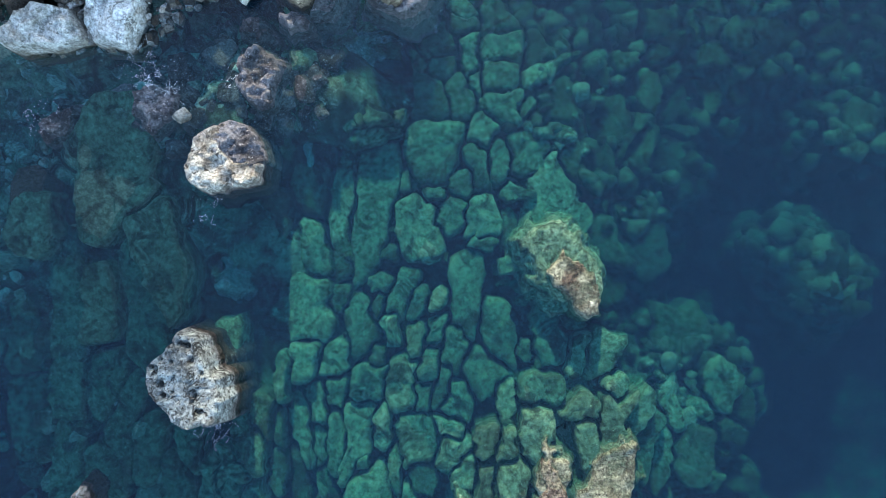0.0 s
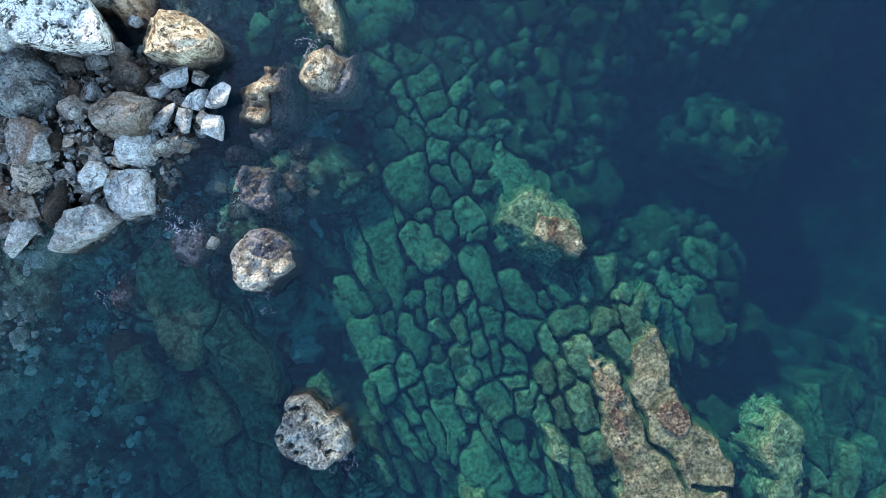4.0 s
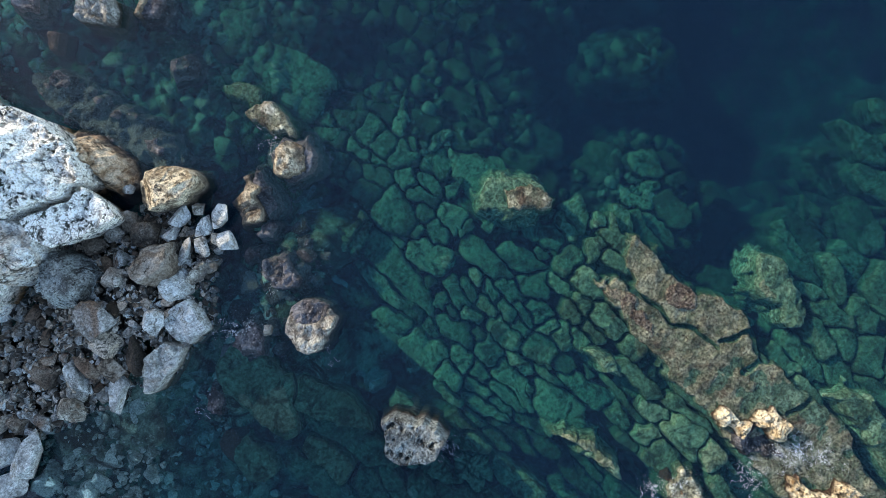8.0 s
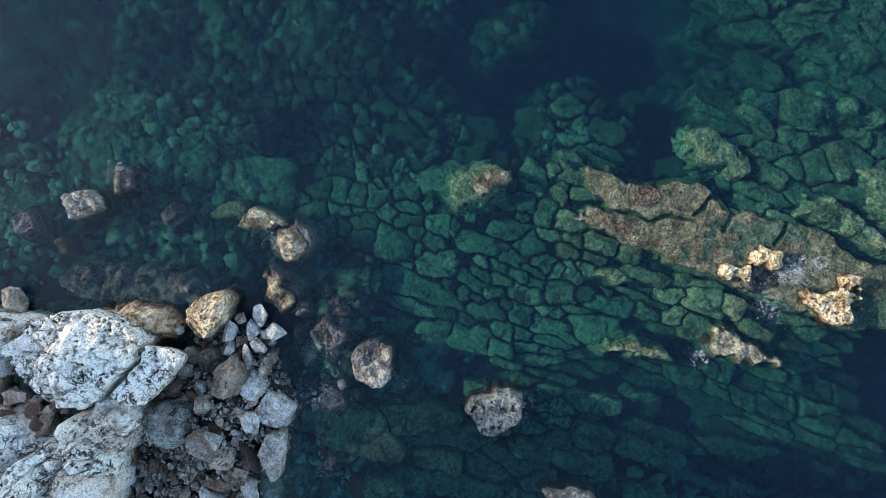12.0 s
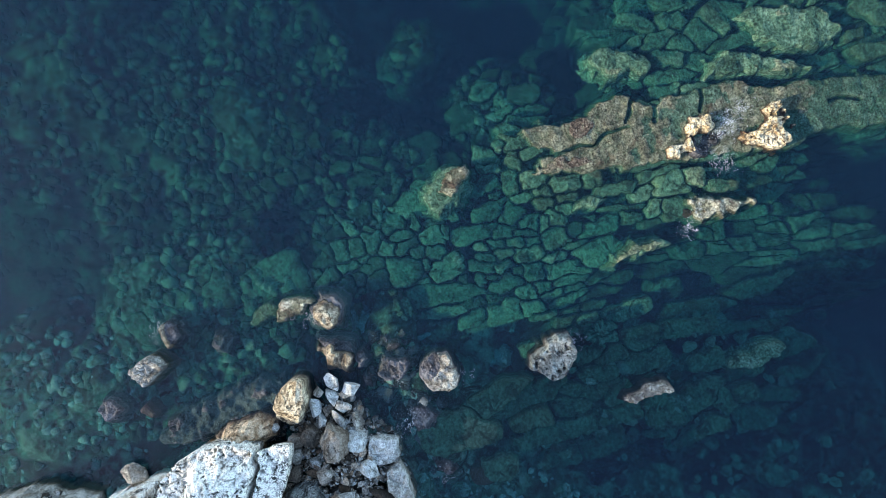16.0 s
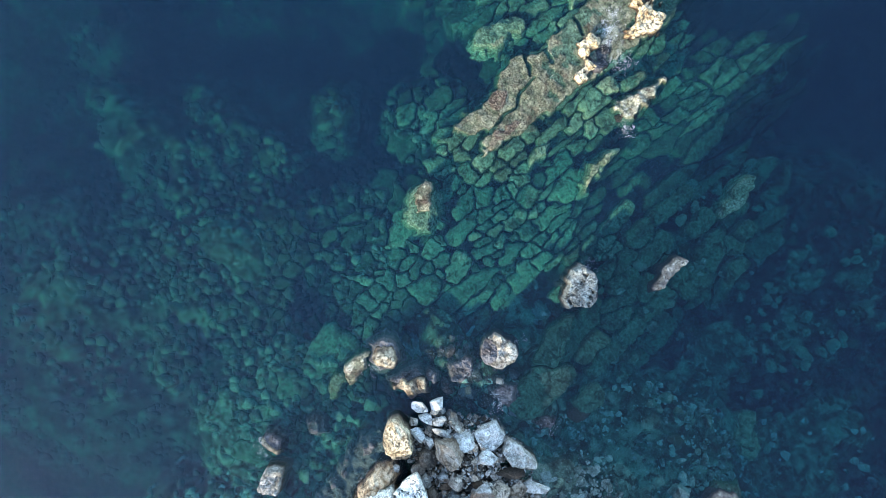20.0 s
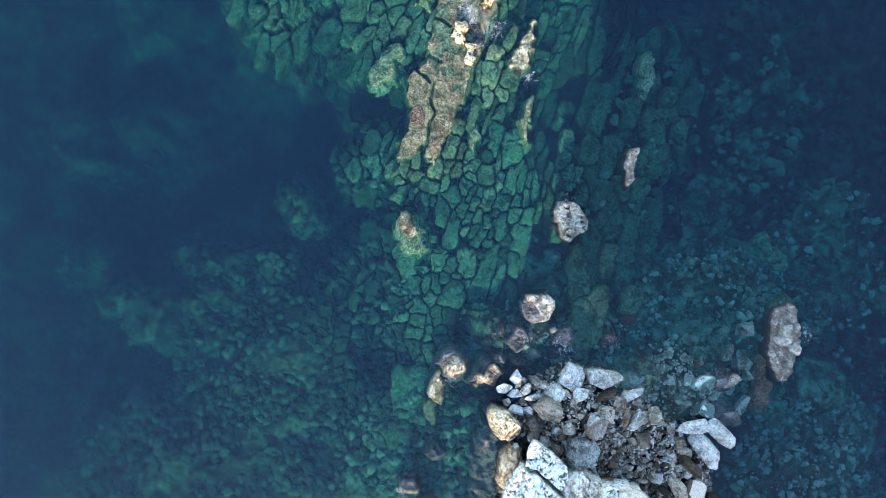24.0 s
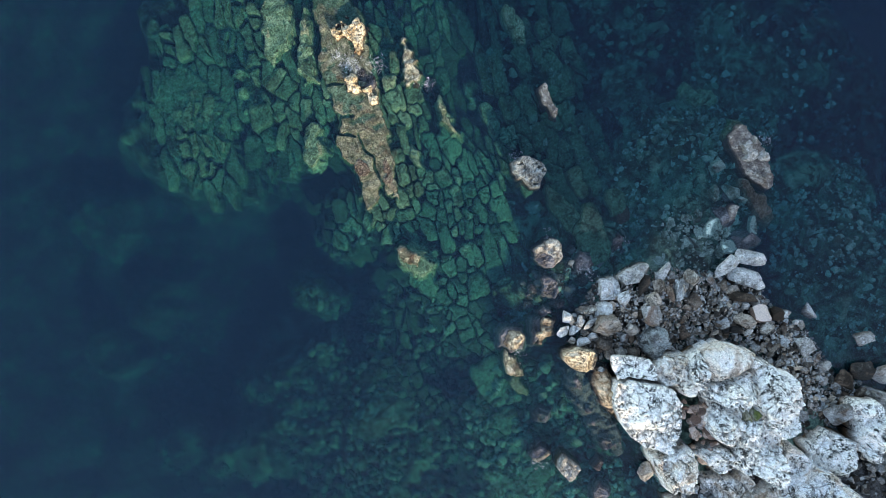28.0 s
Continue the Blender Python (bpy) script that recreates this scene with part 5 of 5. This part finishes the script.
# pale golden heads of the long reef, rough and standing out of the water
def head(poly, top, seed, material=None, pits=120, label="jagged golden head out of the water"):
    shaped(label, poly, -0.7, top, material or HEAD, seed, 0, 0.25, 0.34, pits, 0.0 if material == RUST else 0.16, bumps=0.06 if material == RUST else 0.2, hole_size=0.06, parent=reef, name="rock_head")


head([(1.15, -12.25), (1.65, -12.55), (1.8, -13.1), (2.5, -13.3), (2.7, -14.0), (2.6, -14.8), (2.1, -14.8), (2.0, -14.2), (1.75, -13.65), (0.85, -13.8), (0.75, -13.3), (0.85, -12.6)], 0.42, 701)
head([(1.0, -15.7), (1.35, -16.0), (1.3, -17.1), (2.1, -18.1), (1.8, -18.85), (0.1, -18.75), (0.0, -17.7), (0.65, -16.4)], 0.7, 702)
head([(-2.2, -12.7), (-2.0, -12.95), (-2.25, -13.85), (-2.6, -13.95), (-2.5, -13.3)], 0.2, 703, pits=20)
head([(0.95, -13.5), (1.8, -13.7), (2.4, -14.9), (1.65, -15.6), (0.95, -14.9), (0.65, -14.4)], 0.06, 704, PURPLE, 40, "dark wet rock between the golden heads")
head([(3.8, -7.1), (4.45, -7.4), (4.6, -8.4), (4.0, -8.7), (3.5, -7.8)], -0.04, 705, RUST, 0, "rust-red crust on the reef")
head([(2.25, -5.6), (2.75, -6.3), (2.4, -7.0), (2.3, -8.2), (1.8, -8.4), (1.85, -7.0)], -0.05, 706, RUST, 0, "rust-red crust on the reef")

# ---- rubble of the cove: stones heaped between the crags and the water ----
PILE = [(-6.9, 8.6), (-9.8, 6.6), (-12.6, 6.6), (-16.6, 8.4), (-21.0, 10.6), (-21.0, 12.6), (-23.2, 16.2), (-23.8, 19.6), (-26.2, 21.6), (-18.6, 24.2), (-18.6, 20.0), (-18.6, 15.1), (-14.5, 13.5), (-11, 13.4), (-7.2, 11.6)]
STONES = [rock_mesh("stone", 0.5, 0.5 * f, 0.4, 900 + k, GREY, 3, planes=10, rough=0.04) for k, f in enumerate((0.5, 0.7, 0.8, 0.95, 0.6, 0.65, 0.85, 1.0, 0.55, 0.75))]
STONES_PALE = [rock_mesh("stone", 0.5, 0.5 * f, 0.4, 930 + k, CLEAN, 3, planes=10, rough=0.04) for k, f in enumerate((0.7, 0.8, 0.65))]


def heap_z(x, y):
    """The heap's own slope: from the waterline up to the crags."""
    d = inside(np.array([x]), np.array([y]), PILE)[0]
    return -0.1 + 0.9 * min(max(d, 0) / 3.0, 1.0)


placed = 0
while placed < 290:
    x, y = rng.uniform(-26, -6.5), rng.uniform(6.3, 23)
    if inside(np.array([x]), np.array([y]), PILE)[0] < 0:
        continue
    size = rng.uniform(0.32, 0.65) if rng.uniform() < 0.85 else rng.uniform(0.75, 1.05)
    me = STONES_PALE[placed % 3] if rng.uniform() < 0.08 else STONES[placed % 10]
    ob = new("stone", me)
    ob.matrix_world = pose(x, y, heap_z(x, y) + rng.uniform(0, 0.15), rng.uniform(-25, 25), rng.uniform(-25, 25), rng.uniform(0, 360)) @ Matrix.Diagonal((size, size, size, 1))
    tagged(ob, "grey-brown broken stone in the rubble heap", "stone", "stones of the rubble heap")
    placed += 1


# broken blocks of the heap and the shallows: middle x y, length, width, turn, stone
BLOCKS = [(-9.30, 12.12, 1.19, 0.82, 142, "drab"), (-10.19, 12.36, 1.00, 0.87, 142, "umber"), (-8.46, 11.74, 1.00, 0.97, 142, "umber"), (-8.35, 10.84, 1.18, 1.04, 142, "grey"), (-6.96, 10.27, 1.17, 0.63, 171, "white"), (-7.80, 10.16, 0.80, 0.63, 142, "white"), (-6.61, 9.30, 0.88, 0.80, 53, "white"), (-7.92, 9.18, 1.29, 0.54, 32, "white"), (-7.34, 8.76, 0.88, 0.68, 53, "white"), (-6.21, 9.90, 0.60, 0.58, 53, "drab"), (-7.53, 12.90, 0.76, 0.63, 142, "white"), (-10.66, 10.50, 0.62, 0.58, 143, "drab"), (-9.84, 11.03, 0.70, 0.52, 53, "white"), (-8.38, 8.20, 1.25, 0.58, 10, "drab"), (-8.34, 9.66, 0.79, 0.47, 53, "grey"), (-5.77, 8.96, 1.02, 0.84, 53, "white"), (-6.50, 8.10, 0.90, 0.72, 60, "white"), (-6.70, 8.51, 0.65, 0.45, 53, "grey")]
BLOCKS_B = [(-12.64, 7.94, 1.86, 0.78, 52, "grey"), (-14.36, 7.62, 1.99, 0.77, 27, "white"), (-15.06, 9.14, 1.55, 1.18, 86, "white"), (-14.29, 9.20, 1.47, 0.55, 86, "grey"), (-16.23, 8.65, 1.38, 1.19, 86, "drab"), (-10.91, 8.26, 1.03, 1.02, 176, "white"), (-9.23, 8.50, 1.37, 1.19, 176, "white"), (-12.84, 9.14, 1.21, 1.13, 86, "grey"), (-13.78, 8.39, 1.20, 1.19, 176, "umber"), (-18.92, 8.85, 2.22, 1.02, 29, "white"), (-20.93, 8.84, 2.22, 1.19, 153, "white"), (-20.12, 10.12, 2.85, 1.36, 143, "white"), (-18.80, 10.64, 1.11, 0.78, 176, "grey"), (-19.31, 11.37, 2.38, 0.77, 155, "grey"), (-20.01, 12.93, 1.45, 1.48, 176, "pink"), (-18.71, 13.08, 1.77, 1.10, 147, "grey"), (-20.14, 14.09, 1.28, 0.85, 176, "drab"), (-12.29, 10.04, 1.64, 1.39, 86, "grey"), (-21.77, 13.76, 0.60, 0.51, 176, "white"), (-22.40, 14.66, 0.51, 0.44, 176, "white")]
BLOCKS_C = [(-21.31, 1.49, 1.30, 1.13, 86, "drowned"), (-21.64, 3.78, 1.48, 1.11, 86, "drowned"), (-19.46, 5.88, 1.73, 1.48, 176, "drowned"), (-22.22, 6.75, 1.48, 0.77, 86, "drowned"), (-20.23, 3.46, 1.48, 1.13, 86, "drowned"), (-22.20, 4.64, 0.95, 0.77, 176, "drowned"), (-19.79, 7.64, 1.73, 1.13, 176, "drowned"), (-21.29, 7.75, 2.25, 1.31, 176, "purple"), (-20.43, 5.33, 1.92, 1.70, 86, "purple")]
STONE_OF = {"white": (PALE, "pale angular limestone block on the rubble heap"), "grey": (GREY, "grey-brown broken block on the rubble heap"), "drab": (DRAB, "tan weathered block on the rubble heap"), "umber": (UMBER, "dark brown broken block on the rubble heap"),
            "pink": (PINK, "rusty pink block at the edge of the rubble"), "drowned": (TEAL, "grey-green boulder under shallow water"), "purple": (PURPLE, "dark purple-brown boulder under shallow water")}
for n, (x, y, a, b, turn, kind) in enumerate(BLOCKS + BLOCKS_B + BLOCKS_C):
    tall = 0.3 + 0.62 * b
    z = -0.5 if kind in ("drowned", "purple") else max(0.15, heap_z(x, y)) + 0.28 * tall
    boulder("boulder", x, y, z, a, b, tall, turn, 1300 + n, STONE_OF[kind][0], STONE_OF[kind][1], level=4, group="boulders of the cove", planes=11 + n % 4, rough=0.04, ledge=0.025)


def scatter(name, area, number, lo, hi, lift, material, label, category, seed, level=2, crisp=30, rough=0.04):
    """Many loose stones in one mesh; area gives a place from the generator, lift the floor's height there."""
    r = np.random.default_rng(seed)
    protos = [np.array([v.co[:] for v in rock_mesh("proto", 0.5, 0.4, 0.36, seed + k, material, level, planes=9, rough=rough).vertices]) for k in range(8)]
    fs = np.array(ball(level)[1])
    vs, ff = [], []
    pts = area(r, number)
    zz = lift(pts[:, 0], pts[:, 1])
    for k in range(len(pts)):
        m = Euler((r.uniform(-0.5, 0.5), r.uniform(-0.5, 0.5), r.uniform(0, 6.3))).to_matrix()
        s = lo + (hi - lo) * r.uniform() ** 2.2
        vs.append(protos[k % 8] @ np.array(m).T * s + np.array([pts[k, 0], pts[k, 1], zz[k] + s * 0.12]))
        ff.append(fs + k * len(protos[0]))
    return tagged(new(name, mesh_from(name, np.concatenate(vs), np.concatenate(ff), material, crisp=crisp)), label, category, kind="stuff")


def in_pile(r, number):
    p = np.stack([r.uniform(-26, -6.5, number * 3), r.uniform(6.3, 23, number * 3)], -1)
    return p[inside(p[:, 0], p[:, 1], PILE) > -0.2][:number]


def pile_z(x, y):
    return -0.2 + 0.95 * np.clip(inside(x, y, PILE) / 3.0, 0, 1)


def in_pit(r, number):
    return np.stack([-12.7 + r.normal(0, 0.6, number), 18.8 + r.normal(0, 1.0, number)], -1)


scatter("rubble", in_pit, 46, 0.4, 1.15, lambda x, y: 1.55 + 0.5 * vnoise(xy0(x, y) * 1.3, 3), PINK, "pinkish tan rubble in the hollow between the crags", "rubble", 47, 3)
scatter("rubble", in_pile, 4200, 0.15, 0.5, pile_z, LOOSE, "small grey-brown rubble filling the heap", "rubble", 41)
# the bed's dark colour paints the shade between the heaped stones
heap = body("rubble_bed", PILE, -1.2, 0.1, SHADE_GRAVEL, 0.2, 2.6, 0.3, 0.1, 1.0, seed=91)
tagged(new("rubble_bed", heap), "gravel bed under the rubble heap, darkened as gap shade", "rubble", kind="structure")


# the ground between the crags behind, its gravel in the same painted-in shade
BACK = [(-19, 23.6), (-24, 25.2), (-27, 30), (-34, 38), (-14, 39), (-9, 36), (-7.4, 25), (-12, 22)]
tagged(new("rubble_bed", body("rubble_bed", BACK, -1.2, 1.0, SHADE_GRAVEL, 0.2, 2.0, 0.3, 0.2, 1.0, seed=92)), "gravel bed between the crags, darkened as gap shade", "rubble", kind="structure")


def in_back(r, number):
    p = np.stack([r.uniform(-30, -7, number * 3), r.uniform(22, 36, number * 3)], -1)
    return p[inside(p[:, 0], p[:, 1], BACK) > 0][:number]


scatter("rubble", in_back, 1200, 0.2, 0.9, lambda x, y: np.full(x.shape, 0.95), LOOSE, "grey-brown rubble between the crags", "rubble", 48)


def blob(cx, cy, rx, ry):
    def pick(r, number):
        a, d = r.uniform(0, math.tau, number), np.sqrt(r.uniform(0, 1, number))
        p = np.stack([cx + rx * d * np.cos(a), cy + ry * d * np.sin(a)], -1)
        return p
    return pick


def low(x, y):
    return np.minimum(floor_z(x, y) - 0.2, -0.25)


def lower(x, y):
    return np.minimum(floor_z(x, y) - 0.35, -0.75)


SHOALS = [
    (-20.5, 3.5, 7.6, 7.6, 1500, 0.14, 0.6, "cobbles and drowned stones in the shaded shallows"), (-28, 13, 9, 9, 1700, 0.14, 0.6, "drowned cobbles off the rubble heap"),
    (-10.5, 5.6, 4, 1.9, 260, 0.25, 0.95, "drowned cobbles in front of the rubble"), (-2.5, 16, 5.5, 8, 520, 0.25, 1.1, "algae-grown cobbles in green water"),
    (10, 9, 10, 10, 1250, 0.2, 0.9, "weedy boulders on the deep sandy floor"), (19, 9, 11, 13, 1300, 0.25, 1.0, "faint boulders in deep blue water"),
    (11, -1.5, 3, 4, 150, 0.3, 1.3, "green boulders at the rim of the deep"), (-17, -12, 9, 12, 520, 0.25, 1.0, "faint boulders in deep shaded water"),
    (-6.6, 5.4, 2.6, 1.8, 180, 0.15, 0.6, "drowned cobbles about the tan boulder"), (5, 14, 6, 7, 520, 0.25, 1.1, "green cobbles beyond the slabs"), (7.2, -0.6, 2.2, 4.2, 240, 0.25, 0.9, "green stones at the edge of the slabs"),
    (11.7, -0.6, 1.1, 2.4, 150, 0.3, 0.9, "bright weedy boulders of a sunken bank"), (8.4, 8.0, 1.3, 2.4, 150, 0.3, 0.9, "bright weedy boulders at the rim of the deep"), (-30, 1, 9, 12, 700, 0.2, 0.8, "faint cobbles in deep shaded water"), (14, 23, 12, 10, 1000, 0.25, 1.0, "green cobbles under clear water"), (-4, 26, 7, 6, 600, 0.2, 0.9, "pale drowned cobbles at the foot of the headland"),
]
for n, (cx, cy, rx, ry, number, lo, hi, label) in enumerate(SHOALS):
    scatter("cobbles", blob(cx, cy, rx, ry), number, lo, hi, lower if n in (2, 8) else low, TEAL if n < 3 or n in (13, 15) else COBBLE, label, "cobbles", 60 + 10 * n, 3 if n in (2, 3, 8, 11, 12) else 2, 0, 0.1)

def in_slabs(r, number):
    p = np.stack([r.uniform(-4.5, 12, number * 3), r.uniform(-24, 17, number * 3)], -1)
    return p[in_field(p[:, 0], p[:, 1]) > -0.2][:number]


scatter("rubble", blob(-7.4, 5.9, 3.3, 2.8), 170, 0.3, 0.95, lambda x, y: np.minimum(floor_z(x, y) - 0.25, -0.42), PURPLE, "purple-brown drowned stones in front of the rubble", "rubble", 193, 3)
scatter("rubble", blob(-18.5, 6.0, 5.5, 1.8), 110, 0.3, 1.0, lambda x, y: np.minimum(floor_z(x, y) - 0.2, -0.45), TEAL, "grey-green drowned stones along the rubble heap", "rubble", 194, 3)
scatter("rubble", in_slabs, 1000, 0.12, 0.6, lambda x, y: np.minimum(floor_z(x, y) - 0.45, -0.4), ALGAE, "small algae-grown stones lodged in the cracks of the slabs", "rubble", 190)

# ---- foam where the swell laps the rocks ----
def foam(x, y, reach, seed, strands=14, froth=0):
    """Small flecks of foam strung along wandering threads, and froth where they crowd."""
    r = np.random.default_rng(seed)
    spots = []
    for _ in range(strands):
        p, a, bend = np.array([x, y]) + r.normal(0, reach * 0.7, 2), r.uniform(0, math.tau), r.normal(0, 0.3)
        for i in range(r.integers(10, 36)):
            spots.append((p + r.normal(0, 0.012, 2), r.uniform(0.003, 0.011)))
            p, a = p + np.array([math.cos(a), math.sin(a)]) * r.uniform(0.012, 0.035), a + bend + r.normal(0, 0.5)
    spots += [(np.array([x, y]) + r.normal(0, reach * 0.7, 2), r.uniform(0.003, 0.012)) for _ in range(strands * 6)]
    spots += [(np.array([x + r.normal(0, 0.1), y + r.normal(0, 0.25)]), r.uniform(0.006, 0.02)) for _ in range(froth * 2)]
    vs, ff = [], []
    for c, s in spots:
        k = len(vs)
        vs += [(c[0] + s * math.cos(t), c[1] + s * math.sin(t), 0.034) for t in (0.0, 1.26, 2.5, 3.8, 5.0)] + [(c[0], c[1], 0.034 + s * 0.7)]
        ff += [[k + i, k + (i + 1) % 5, k + 5] for i in range(5)]
    return tagged(new("sea_foam", mesh_from("sea_foam", vs, ff, FOAM)), "thin white foam on the water beside the rocks", "foam", "foam patches", "stuff")


FOAMS = [(2.1, -15.7, 0.5, 30, 60), (1.6, -15.3, 0.3, 16, 24), (0.2, -14.9, 0.5, 26, 0), (2.6, -16.6, 0.7, 24, 30), (-2.95, -12.1, 0.4, 16, 6), (-2.0, -13.0, 0.4, 10, 0), (-9.0, 5.3, 0.5, 10, 0), (-9.6, 5.9, 0.5, 11, 0),
         (-7.6, 1.8, 0.4, 3, 0), (-2.0, 9.3, 0.4, 9, 0), (-12.6, 4.6, 0.4, 6, 0), (-25.2, 1.0, 0.4, 14, 10), (-0.5, 17.8, 0.4, 12, 0), (-6.6, 5.4, 0.4, 4, 0), (-7.2, -4.5, 0.3, 8, 0)]
for n, (x, y, reach, strands, froth) in enumerate(FOAMS):
    foam(x, y, reach, 200 + n, strands, froth)
